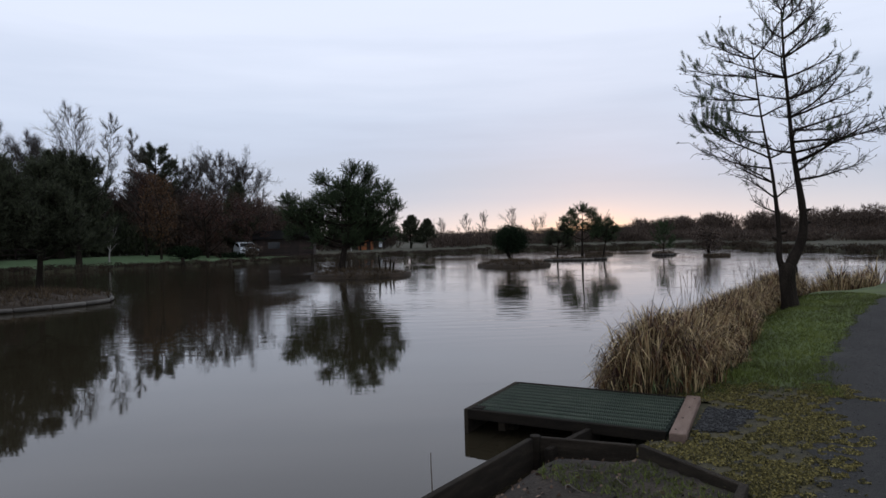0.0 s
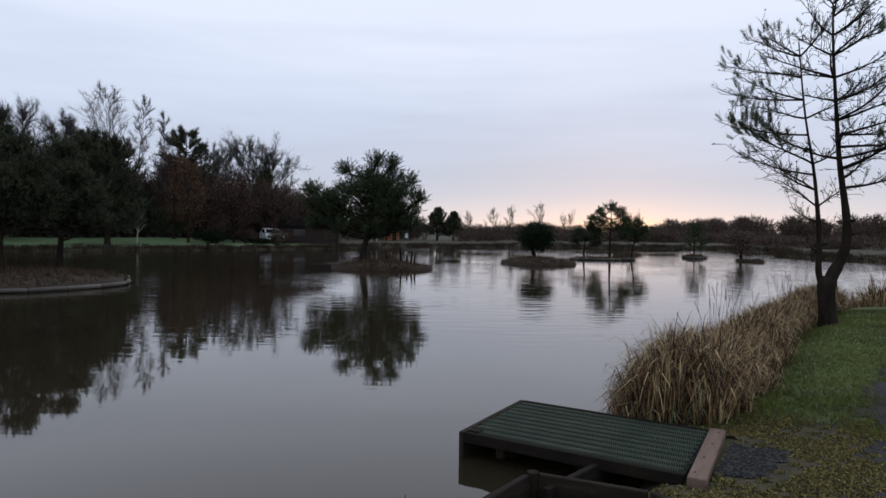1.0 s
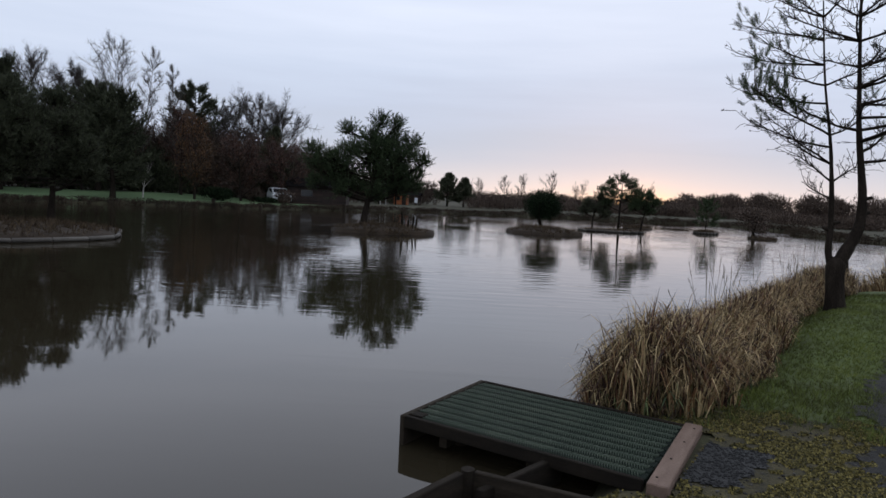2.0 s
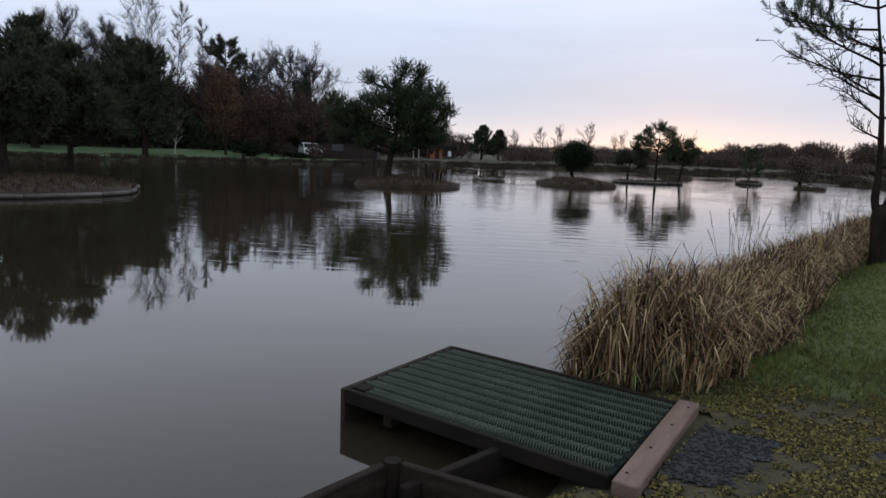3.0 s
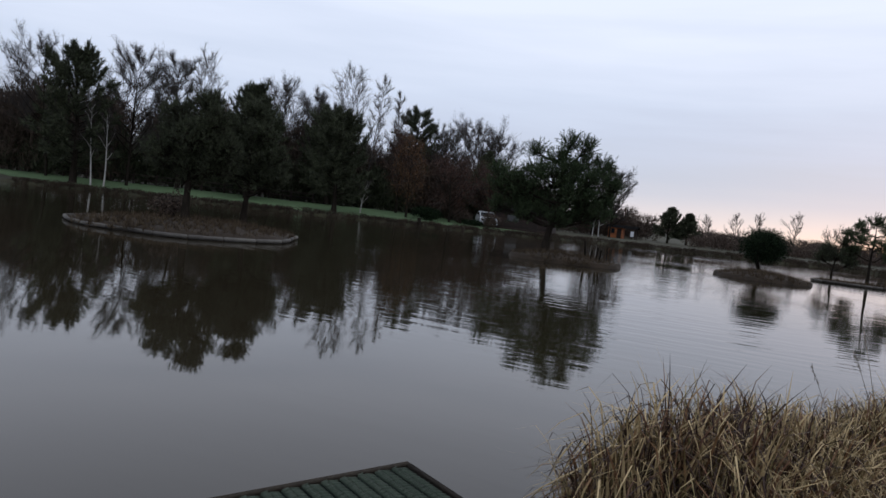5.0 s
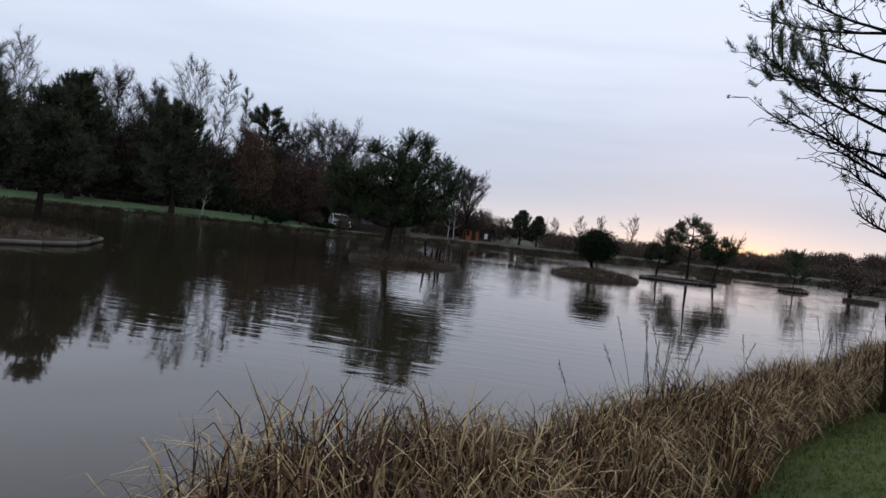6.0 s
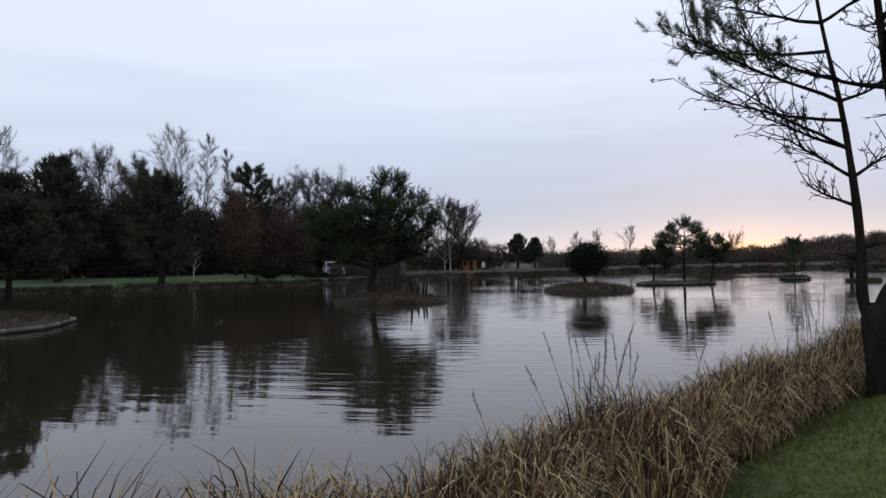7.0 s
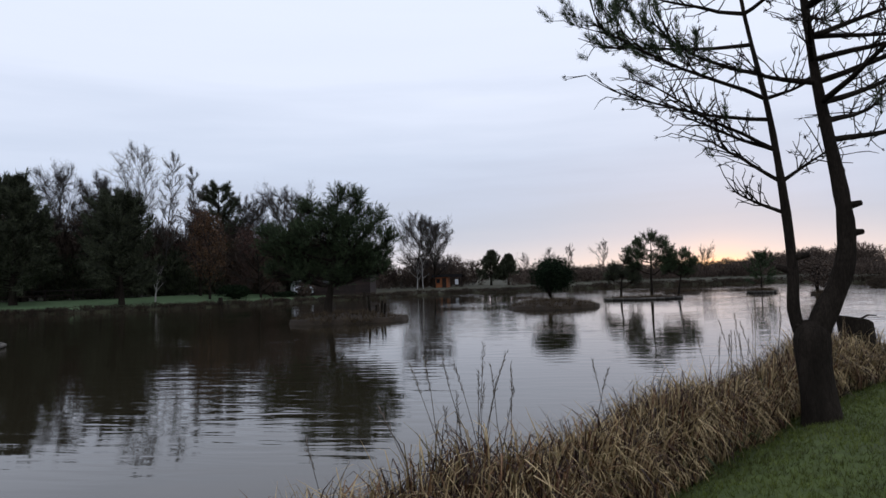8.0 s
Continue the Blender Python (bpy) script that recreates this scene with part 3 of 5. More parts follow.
def bare_tree(x, y, z, H, R, seed, label, name="bare_tree", trunk_r=0.16, mat=None, bark=None, start=0.25, upright=0.6, fine=3, limbs_n=12, leaf=None, leaf_n=0, leaf_size=0.12, group="", sub=6, category="tree", haze=2):
    """A deciduous tree: trunk, limbs, branches and many fine twigs; with leaf, a thin crown of dry leaves."""
    rng = np.random.default_rng(seed)
    t = thing(name, x, y, z, 0, label, category, group)
    top = bend(rng, (0, 0, -0.15), (0, 0, 1), H * 0.93, 8, 0.3, 0.035)
    stems = [(top, trunk_r * (1 - 0.92 * np.linspace(0, 1, 8)))]
    tw, ends = [], []

    def side(b, q):
        j = q * (len(b) - 1)
        j0 = min(int(j), len(b) - 2)
        return b[j0] + (b[j0 + 1] - b[j0]) * (j - j0), unit(b[j0 + 1] - b[j0])
    for k in range(limbs_n):
        f = start + (1 - start) * (k + rng.uniform(0, 1)) / limbs_n
        p, ax = side(top, f)
        g = (f - start) / (1 - start)
        L = R * (0.45 + 1.0 * math.sin(math.pi * min(0.98, 0.25 + 0.72 * g))) * rng.uniform(0.7, 1.1)
        az = k * 2.4 + rng.uniform(-0.6, 0.6)
        d = unit(np.array([math.cos(az), math.sin(az), upright + 0.5 * g]))
        b = bend(rng, p, d, L, 6, 0.35, 0.09)
        stems.append((b, np.linspace(trunk_r * 0.42 * (1 - 0.6 * g), 0.012, 6)))
        for s in range(sub):
            p2, a2 = side(b, 0.2 + 0.8 * (s + rng.uniform(0, 1)) / sub)
            d2 = unit(a2 + rng.normal(size=3) * 0.55 + np.array([0, 0, 0.25]))
            L2 = L * rng.uniform(0.25, 0.5)
            b2 = bend(rng, p2, d2, L2, 4, 0.25, 0.12)
            tw.append((b2, np.linspace(0.022, 0.008, 4)))
            for q in range(fine):
                p3, a3 = side(b2, 0.15 + 0.85 * (q + rng.uniform(0, 1)) / fine)
                for _ in range(2):
                    d3 = unit(a3 + rng.normal(size=3) * 0.6 + np.array([0, 0, 0.2]))
                    L3 = L2 * rng.uniform(0.25, 0.6)
                    tw.append((np.stack([p3, p3 + d3 * L3 * 0.5 + rng.normal(size=3) * 0.03, p3 + d3 * L3]), np.array([0.011, 0.008, 0.004])))
                    ends.append(p3 + d3 * L3 * rng.uniform(0.3, 1))
    child("trunk", mesh_from("trunk", *tubes(stems, 6), bark or M_BARK, True), t)
    tagged(child("twigwork", mesh_from("twigwork", *tubes(tw, 3), mat or M_TWIG), t), kind="stuff")
    if not leaf:
        e = np.array(ends)
        v, f = blades(rng, e, e - np.array([0, 0, H * 0.35]) + np.array([0, 0, upright * H * 0.4]), haze, 0.055 * H ** 0.85, 0.010, 0.85)
        tagged(child("twig_haze", mesh_from("twig_haze", v, f, mat or M_TWIG), t), kind="stuff")
    if leaf:
        e = np.array(ends)
        c = e[rng.integers(0, len(e), leaf_n)] + rng.normal(size=(leaf_n, 3)) * 0.22
        child("crown", mesh_from("crown", *leaf_quads(rng, c, leaf_size), leaf), t)
    return t


def bush(x, y, z, rx, ry, H, seed, label, mat, name="bush", size=0.11, n=5200, base=0.0, trunk=0.0, category="bush", lobes=9, spread=0.5):
    """A dense shrub: short stems inside, and a shell of small leaves in overlapping uneven clumps."""
    rng = np.random.default_rng(seed)
    t = thing(name, x, y, z, 0, label, category)
    stems = [(bend(rng, (rng.normal() * 0.06, rng.normal() * 0.06, -0.1), (rng.normal() * 0.25, rng.normal() * 0.25, 1), base + (H - base) * 0.7, 5, 0.2, 0.06), np.linspace(trunk or 0.05, 0.015, 5)) for _ in range(5 if not trunk else 3)]
    child("stems", mesh_from("stems", *tubes(stems, 6), M_BARK, True), t)
    u = unit(rng.normal(size=(lobes, 3)))
    lc = u * np.array([rx, ry, (H - base) / 2]) * spread
    lr = rng.uniform(0.95 - spread, 1.12 - spread, lobes)
    k = rng.integers(0, lobes, n)
    d = unit(rng.normal(size=(n, 3)))
    c = lc[k] + d * lr[k][:, None] * np.array([rx, ry, (H - base) / 2]) * rng.uniform(0.55, 1.05, (n, 1)) + rng.normal(size=(n, 3)) * 0.05
    c[:, 2] += base + (H - base) / 2
    c[:, 2] = np.maximum(c[:, 2], 0.02)
    child("crown", mesh_from("crown", *leaf_quads(rng, c, size), mat), t)
    return t


# ---- island and lakeside trees ----
tufted_pine(-5.08, 31.4, 0.3, [(0.6, 0.1, 4.65, 0.28), (0.2, -0.2, 4.0, 0.34), (1.35, -0.2, 4.5, 0.26), (1.15, 0.3, 3.85, 0.5), (0.35, -0.3, 3.35, 0.7), (2.1, 0.1, 3.7, 0.28), (1.75, -0.3, 3.1, 0.5), (2.5, 0.2, 2.85, 0.36),
                                (2.15, 0.3, 2.3, 0.42), (1.3, -0.4, 2.45, 0.6), (-0.75, 0.2, 4.25, 0.28), (-0.5, -0.3, 3.3, 0.5), (-1.5, -0.3, 2.95, 0.5), (-2.4, 0.1, 3.3, 0.36), (-2.2, -0.2, 2.6, 0.42),
                                (-0.9, 0.4, 2.45, 0.65), (0.2, 0.5, 2.4, 0.75), (0.9, 0.3, 1.85, 0.5), (-1.5, 0.2, 1.95, 0.42), (-0.3, 0.1, 1.75, 0.45),
                                (1.5, 0.1, 1.6, 0.45), (2.2, -0.1, 1.75, 0.3), (-2.2, 0.1, 1.75, 0.32), (-0.9, -0.2, 1.45, 0.4), (0.5, -0.3, 1.4, 0.4), (0.0, 0.0, 2.9, 0.95), (0.9, 0.0, 3.1, 0.75), (-1.2, 0.0, 2.5, 0.7), (1.4, 0.1, 2.3, 0.7)],
            11, "broad dark green pine on the small round island", 0.16, (0.2, 0), 50, 0.42, 22, 0.15, 0.019, group="pines on the islands")
tufted_pine(-14.2, 20.2, 0.36, [(0.33, 0.22, 3.87, 0.44), (-0.33, -0.22, 3.38, 0.55), (0.82, 0.11, 3.22, 0.55), (-0.93, 0.33, 2.83, 0.55), (0.22, -0.33, 2.67, 0.76), (1.14, 0.33, 2.4, 0.55), (-0.6, -0.44, 2.07, 0.65), (0.6, 0.44, 1.85, 0.65), (-1.2, 0.11, 1.91, 0.44), (0.0, 0.22, 1.64, 0.65)],
            12, "dark bushy pine with a leaning trunk on the log-edged island", 0.13, (-0.22, 0.1), 84, 0.2, 26, 0.13, 0.017, M_DARKNEEDLE, "pines on the islands")
tufted_pine(-14.1, 22.85, 0.36, [(0.11, 0.0, 3.95, 0.43), (-0.4, 0.23, 3.33, 0.51), (0.56, -0.23, 3.16, 0.54), (-0.79, 0.11, 2.6, 0.56), (0.23, 0.34, 2.54, 0.73), (0.96, 0.11, 2.32, 0.56), (-0.45, -0.34, 1.92, 0.68), (0.56, 0.23, 1.75, 0.68), (-1.02, 0.23, 1.75, 0.45), (1.3, 0.0, 1.69, 0.4)],
            13, "dark bushy pine with a straight trunk on the log-edged island", 0.11, (0.06, 0), 84, 0.2, 26, 0.13, 0.017, M_DARKNEEDLE, "pines on the islands")
bush(3.7, 39.0, 0.22, 1.2, 1.15, 2.32, 14, "round clipped dark evergreen on a short trunk", M_HEDGE, "evergreen_tree", 0.075, 22000, 0.45, 0.07, "tree", 22, 0.3)
tufted_pine(8.9, 44.3, 0.08, [(0.0, 0.0, 3.3, 0.42), (-0.55, 0.2, 2.95, 0.42), (0.6, -0.2, 2.95, 0.42), (-1.0, 0.0, 2.5, 0.36), (1.0, 0.1, 2.4, 0.4), (-0.4, -0.3, 2.25, 0.4), (0.35, 0.3, 2.1, 0.42), (0.95, 0.0, 1.85, 0.34), (-0.85, 0.2, 1.8, 0.28)],
            15, "open-crowned pine on the thin flat island", 0.085, (0.04, 0), 56, 0.2, 16, 0.14, 0.018, group="pines on the islands")
tufted_pine(10.3, 44.3, 0.08, [(0.3, 0.0, 2.3, 0.38), (-0.3, 0.2, 2.0, 0.4), (0.75, -0.1, 1.85, 0.36), (0.1, 0.2, 1.6, 0.42), (-0.55, -0.1, 1.5, 0.3), (0.55, 0.1, 1.35, 0.34)],
            16, "small leaning pine with a spreading crown", 0.07, (0.08, 0), 56, 0.2, 16, 0.14, 0.018, group="pines on the islands")
tufted_pine(7.3, 44.6, 0.08, [(0.3, 0.0, 2.1, 0.34), (-0.3, 0.1, 1.65, 0.38), (0.65, 0.0, 1.6, 0.42), (0.1, -0.2, 1.3, 0.45), (-0.5, 0.2, 1.15, 0.34), (0.75, 0.1, 1.05, 0.34)],
            17, "small dark pine with layered boughs", 0.07, (-0.05, 0), 56, 0.2, 18, 0.14, 0.018, M_DARKNEEDLE, "pines on the islands")
pine(15.8, 48.9, 0.1, 2.0, 0.8, 18, "young bushy pine on a tiny island", 0.2, 0.05, 26, 5, 0.2, 6, 0.03, profile=2.0, group="pines on the islands")
bush(17.3, 44.3, 0.1, 1.1, 1.0, 2.1, 19, "bushy twiggy willow on a tiny island", M_SCRUB, "willow_bush", 0.12, 2600, 0.25, 0.05)


# ---- wood on the far bank ----
pine(-28.5, 50.3, hz(-28.5, 50.3), 7.4, 2.6, 21, "tall dark pine standing on the far lawn", 0.16, 0.2, 64, 9, 0.42, 12, 0.06, M_DARKNEEDLE, profile=2.0, group="pines in the far wood")
pine(-30.0, 66.5, hz(-30, 66.5), 10.6, 2.5, 22, "tall ragged conifer above the far wood", 0.35, 0.25, 60, 8, 0.45, 8, 0.055, M_DARKNEEDLE, profile=2.0, droop=0.3, flat=0.3, group="pines in the far wood")
pine(-37.2, 49.5, hz(-37, 49.5), 8.7, 3.0, 23, "big dark pine at the edge of the far lawn", 0.12, 0.25, 66, 9, 0.5, 12, 0.07, M_DARKNEEDLE, profile=2.0, group="pines in the far wood")
pine(-40.5, 54, hz(-40.5, 54), 10.3, 3.0, 24, "narrow dark pine among bare trees", 0.15, 0.25, 60, 8, 0.5, 10, 0.07, M_DARKNEEDLE, group="pines in the far wood")
pine(-47.5, 40.5, hz(-47.5, 40.5), 10.2, 3.2, 25, "dark pine at the end of the far lawn", 0.12, 0.25, 60, 8, 0.5, 11, 0.07, M_DARKNEEDLE, profile=2.0, group="pines in the far wood")
pine(-33.6, 56.5, hz(-33.6, 56.5), 8.2, 2.8, 26, "dense dark pine behind the far lawn", 0.12, 0.22, 60, 8, 0.5, 11, 0.07, M_DARKNEEDLE, profile=2.0, group="pines in the far wood")
pine(-21.4, 66.5, hz(-21.4, 66.5), 7.2, 2.4, 27, "dark green conifer in front of a bare tree", 0.1, 0.18, 56, 8, 0.45, 10, 0.07, M_DARKNEEDLE, group="pines in the far wood")
pine(-5.6, 93, hz(-5.6, 93), 4.3, 2.2, 28, "small broad pine on the far shore", 0.15, 0.14, 46, 7, 0.4, 9, 0.07, M_DARKNEEDLE, group="pines on the far shore")
pine(-3.3, 93, hz(-3.3, 93), 3.8, 1.7, 29, "small upright pine on the far shore", 0.15, 0.14, 46, 7, 0.4, 9, 0.07, M_DARKNEEDLE, group="pines on the far shore")
for k, (x, y, h, r) in enumerate([(-35.2, 61.8, 14.9, 2.5), (-33.0, 62.3, 14.2, 1.35), (-30.4, 63.6, 12.6, 1.1), (-49.5, 56, 14.6, 2.2)]):
    bare_tree(x, y, hz(x, y), h, r, 31 + k, "tall pale bare poplar rising above the wood", "poplar", 0.08, M_PALETWIG, M_PALETWIG, 0.3, 1.05, 6, 24, group="bare poplars", sub=8, haze=1)
for k, (x, y, h, r) in enumerate([(-24.9, 71.7, 10.2, 3.4), (-22.8, 72.5, 9.2, 3.0), (-42.8, 60.7, 11.6, 3.2), (-39.5, 62.0, 11.2, 3.0), (-13.9, 85.6, 8.3, 2.9), (-11.8, 86, 7.3, 2.6),
                                  (-46.1, 44.5, 11.5, 3.0), (-44.0, 48.0, 11.3, 2.8), (-27.2, 68.0, 9.0, 2.8), (-36.5, 60.5, 9.5, 2.6), (-53, 42, 11.0, 3.2)]):
    bare_tree(x, y, hz(x, y), h, r, 51 + k, "rounded bare deciduous tree with fine dark twigs", "bare_tree", 0.14, None, None, 0.2, 0.6, 8, 24, group="bare trees in the wood", sub=9, haze=5)
bare_tree(-24.8, 56.3, hz(-24.8, 56.3), 6.8, 1.7, 71, "small beech holding orange-brown dead leaves", "beech_tree", 0.12, None, None, 0.15, 0.9, 5, 18, M_ORANGE, 4600, 0.13)
bare_tree(-22.4, 60.6, hz(-22.4, 60.6), 5.2, 2.4, 72, "low spreading tree with dark russet leaves", "russet_tree", 0.14, None, None, 0.12, 0.5, 5, 18, M_RUSSET, 7000, 0.13)
bare_tree(-19.6, 63.5, hz(-19.6, 63.5), 5.0, 2.3, 73, "low spreading tree with dark russet leaves", "russet_tree", 0.14, None, None, 0.12, 0.5, 5, 18, M_RUSSET, 6000, 0.13)
bare_tree(-27.6, 59.5, hz(-27.6, 59.5), 7.4, 2.2, 74, "tall thicket tree with faded red-brown leaves", "russet_tree", 0.14, None, None, 0.12, 0.8, 5, 18, M_RUSSET, 5000, 0.13)
for k, (x, y, h) in enumerate([(-27.7, 53.2, 2.7), (-44.5, 41.0, 6.5), (-45.2, 40.4, 7.0), (-12.4, 82, 4.0), (-13.2, 82.4, 3.4)]):
    bare_tree(x, y, hz(x, y), h, 0.9, 81 + k, "slender birch with a pale trunk", "birch_tree", 0.08, None, M_BIRCH, 0.35, 1.0, 3, 9, group="birches")
for k, (x, y, h, r) in enumerate([(2.4, 90, 4.2, 1.2), (4.6, 93, 4.6, 1.2), (9.1, 99, 5.0, 1.5), (-1.2, 96, 3.6, 1.4), (13, 97, 3.2, 1.6), (21, 92, 3.0, 1.6)]):
    bare_tree(x, y, hz(x, y), h, r, 181 + k, "thin bare tree on the far shore", "bare_tree", 0.07, None, None, 0.2, 1.2, 4, 12, group="bare trees on the far shore", sub=6)
bush(-18.3, 60.9, hz(-18.3, 60.9), 1.1, 0.7, 1.35, 92, "low dark shrub in front of the parked car", M_SCRUB, "shrub", 0.14, 1800)
bush(-21.6, 61.4, hz(-21.6, 61.4), 1.25, 0.7, 1.5, 93, "low dark shrub in front of the parked car", M_SCRUB, "shrub", 0.14, 2000)
bush(-20.0, 60.4, hz(-20.0, 60.4), 1.3, 0.6, 0.72, 94, "low dark shrub in front of the parked car", M_HEDGE, "shrub", 0.14, 1500)
bush(-23.3, 57.4, hz(-23.3, 57.4), 1.6, 1.0, 1.25, 91, "low dark green clipped hedge on the far bank", M_HEDGE, "hedge", 0.16, 3600, 0.0, 0.0, "hedge", 12)


def thicket(name, spots, seed, label, mat, tw=0.035, n=420, category="woodland"):
    """A belt of dense twiggy growth, as one mass."""
    rng = np.random.default_rng(seed)
    V, F, base = [], [], 0
    for x, y, h, r in spots:
        z = hz(x, y)
        c = np.stack([rng.normal(size=n) * r * 0.5, rng.normal(size=n) * r * 0.4, rng.beta(1.4, 1.5, n) * h * 0.8], 1)
        d = np.stack([c[:, 0] * 0.5 / r, c[:, 1] * 0.5 / r, np.full(n, 0.8)], 1)
        keep = np.hypot(c[:, 0], c[:, 1]) < r * (1.05 - 0.55 * (c[:, 2] / h) ** 2)
        v, f = blades(rng, c[keep], d[keep], 3, 0.28 * h ** 0.7, tw, 0.8)
        v = v + np.array([x, y, z])
        v[:, 2] = np.maximum(v[:, 2], z)
        V.append(v)
        F.append(f + base)
        base += len(v)
        s, q = tubes([(np.array([[x, y, z - 0.1], [x + rng.normal() * 0.2, y, z + h * 0.5], [x + rng.normal() * 0.3, y, z + h * 0.9]]), np.array([0.05, 0.035, 0.012]) * max(1, h / 5))], 3)
        q = np.concatenate([q[:, [0, 1, 2]], q[:, [0, 2, 3]]])
        V.append(s)
        F.append(q + base)
        base += len(s)
    return tagged(new(name, mesh_from(name, np.concatenate(V), np.concatenate(F), mat)), label, category, kind="stuff")


rw = np.random.default_rng(5)


def belt(a, b, count, h0, h1, r, depth):
    out = []
    for k in range(count):
        f = (k + rw.uniform(0, 1)) / count
        out.append((a[0] + (b[0] - a[0]) * f + rw.normal() * 0.4, a[1] + (b[1] - a[1]) * f + rw.uniform(0, depth), rw.uniform(h0, h1), r * rw.uniform(0.7, 1.2)))
    return out


thicket("wood_understorey", belt((-64, 36), (-40, 58), 44, 8.0, 11.0, 2.4, 8) + belt((-42, 58), (-27, 66), 30, 7.0, 9.6, 2.2, 7) + belt((-28, 64), (-17, 71), 26, 5.0, 7.2, 2.2, 7) + belt((-24, 78), (-9, 96), 18, 3, 5.5, 2.0, 6), 201,
        "dense dark brown undergrowth and saplings of the far wood", M_SCRUB, 0.075, 620)
thicket("evergreen_understorey", belt((-60, 40), (-38, 57), 20, 4.0, 7.0, 2.4, 5) + belt((-38, 58), (-30, 62), 8, 3.5, 6, 2.2, 4), 202,
        "dark evergreen shrubs along the foot of the far wood", M_DARKNEEDLE, 0.09, 620)
thicket("shore_scrub", belt((-2, 84), (44, 92), 110, 0.9, 2.3, 2.0, 18) + belt((30, 68), (50, 46), 70, 0.7, 1.7, 1.8, 10), 203,
        "low brown scrub along the far shore", M_SCRUB, 0.06, 220)
thicket("distant_wood", belt((-40, 300), (120, 290), 110, 3.6, 6.2, 3.6, 60), 204, "distant dark wood along the horizon", M_SCRUB, 0.16, 220)
thicket("hillside_wood", belt((60, 200), (110, 120), 120, 4.6, 7.6, 3.6, 30) + belt((110, 120), (110, 20), 80, 4.6, 7.6, 3.6, 20), 205, "dark bare wood on the rising ground", M_SCRUB, 0.14, 260)
rr = np.random.default_rng(8)
edge = []
for (ax, ay), (bx, by) in zip(SHORE[20:38], SHORE[21:39]):
    for _ in range(int(12.0 * math.hypot(bx - ax, by - ay))):
        f = rr.uniform(0, 1)
        nx_, ny_ = (by - ay), -(bx - ax)
        k = math.hypot(nx_, ny_)
        o = rr.uniform(-0.1, 0.9)
        edge.append((ax + (bx - ax) * f + nx_ / k * o, ay + (by - ay) * f + ny_ / k * o, rr.uniform(0.18, 0.42), 0.55))
thicket("bank_sedge", edge, 206, "brown sedge fringe along the far waterline", M_SEDGE, 0.03, 24, "sedge")


# ---- fishing platform ----
def fishing_platform():
    W, L, top = 1.18, 1.72, 0.275
    p = thing("fishing_platform", 0.27, 6.25, 0, -28.0, "low timber fishing platform with green mesh matting over the water", "platform")
    pitch = (W - 0.10) / 10
    plank = bpy.data.meshes.new("plank")
    bm = box_bm(0.05, 0.006, top - 0.05, L, pitch - 0.006, top - 0.012, 0.004)
    bm.to_mesh(plank)
    bm.free()
    plank.materials.append(M_PLANK)
    for k in range(10):
        child("plank", plank, p, pose(0, 0.05 + k * pitch, 0))
    # zigzag plastic ribs in strips along each plank
    V, F = [], []
    step, b = 0.0165, 0
    rows = 20
    gap = pitch / 2 - 0.009
    for k in range(rows):
        y0 = 0.05 + (k // 2) * pitch + 0.009 + (k % 2) * gap
        n = int((L - 0.07) / step)
        for i in range(n):
            x0 = 0.06 + i * step
            s = 0.016 if k % 2 else -0.016
            for (xa, ya), (xb, yb) in (((x0, y0 + 0.002), (x0 + s, y0 + gap - 0.002)),):
                w, h = 0.0034, 0.012 + 0.002 * math.sin(i * 2.7 + k * 1.9)
                V += [(xa - w, ya, top - 0.012), (xa + w, ya, top - 0.012), (xb + w, yb, top - 0.012), (xb - w, yb, top - 0.012),
                      (xa - w * 0.6, ya, top - 0.012 + h), (xa + w * 0.6, ya, top - 0.012 + h), (xb + w * 0.6, yb, top - 0.012 + h), (xb - w * 0.6, yb, top - 0.012 + h)]
                F += [(b + 4, b + 5, b + 6, b + 7), (b, b + 1, b + 5, b + 4), (b + 1, b + 2, b + 6, b + 5), (b + 2, b + 3, b + 7, b + 6), (b + 3, b, b + 4, b + 7)]
                b += 8
    child("matting", mesh_from("matting", np.array(V), np.array(F), M_NET), p, label="ribbed dark green mesh matting")
    part("rim_board", box_bm(0, 0, -0.1, 0.04, W, top, 0.006), M_TIMBER, p)
    part("rim_board", box_bm(0.04, 0, top - 0.085, L, 0.036, top + 0.002, 0.006), M_TIMBER, p)
    part("rim_board", box_bm(0.04, W - 0.036, top - 0.085, L, W, top + 0.002, 0.006), M_TIMBER, p)
    part("edge_strip", box_bm(0.042, 0.0375, top - 0.03, L - 0.01, 0.048, top - 0.006, 0.002), M_PALEBOARD, p)
    part("end_board", box_bm(0.003, -W / 2 - 0.03, top - 0.09, 0.125, W / 2 + 0.03, top + 0.008, 0.007), M_PALEBOARD, p, "weathered pale end board", pose(L - 0.002, W / 2, 0, 0, 0, 2.5))
    for y in (0.08, 0.42, 0.78, 1.1):
        part("bolt", cyl_bm(0.009, 0.007, top + 0.006, top + 0.012, 8), M_TIMBER, p, m=pose(L + 0.06, y, 0))
    part("corner_plate", box_bm(0.055, 0.055, top - 0.01, 0.155, 0.135, top + 0.006, 0.004), M_TIMBER, p)
    for x in (0.31, 0.97):
        part("joist", box_bm(x, 0.05, top - 0.17, x + 0.06, W - 0.05, top - 0.052), M_TIMBER, p)
    for x, y in ((0.34, 0.3), (0.34, W - 0.2), (1.0, 0.3), (1.0, W - 0.2)):
        part("post", cyl_bm(0.055, 0.055, -0.8, top - 0.06, 10), M_TIMBER, p, m=pose(x, y, 0))
    return p


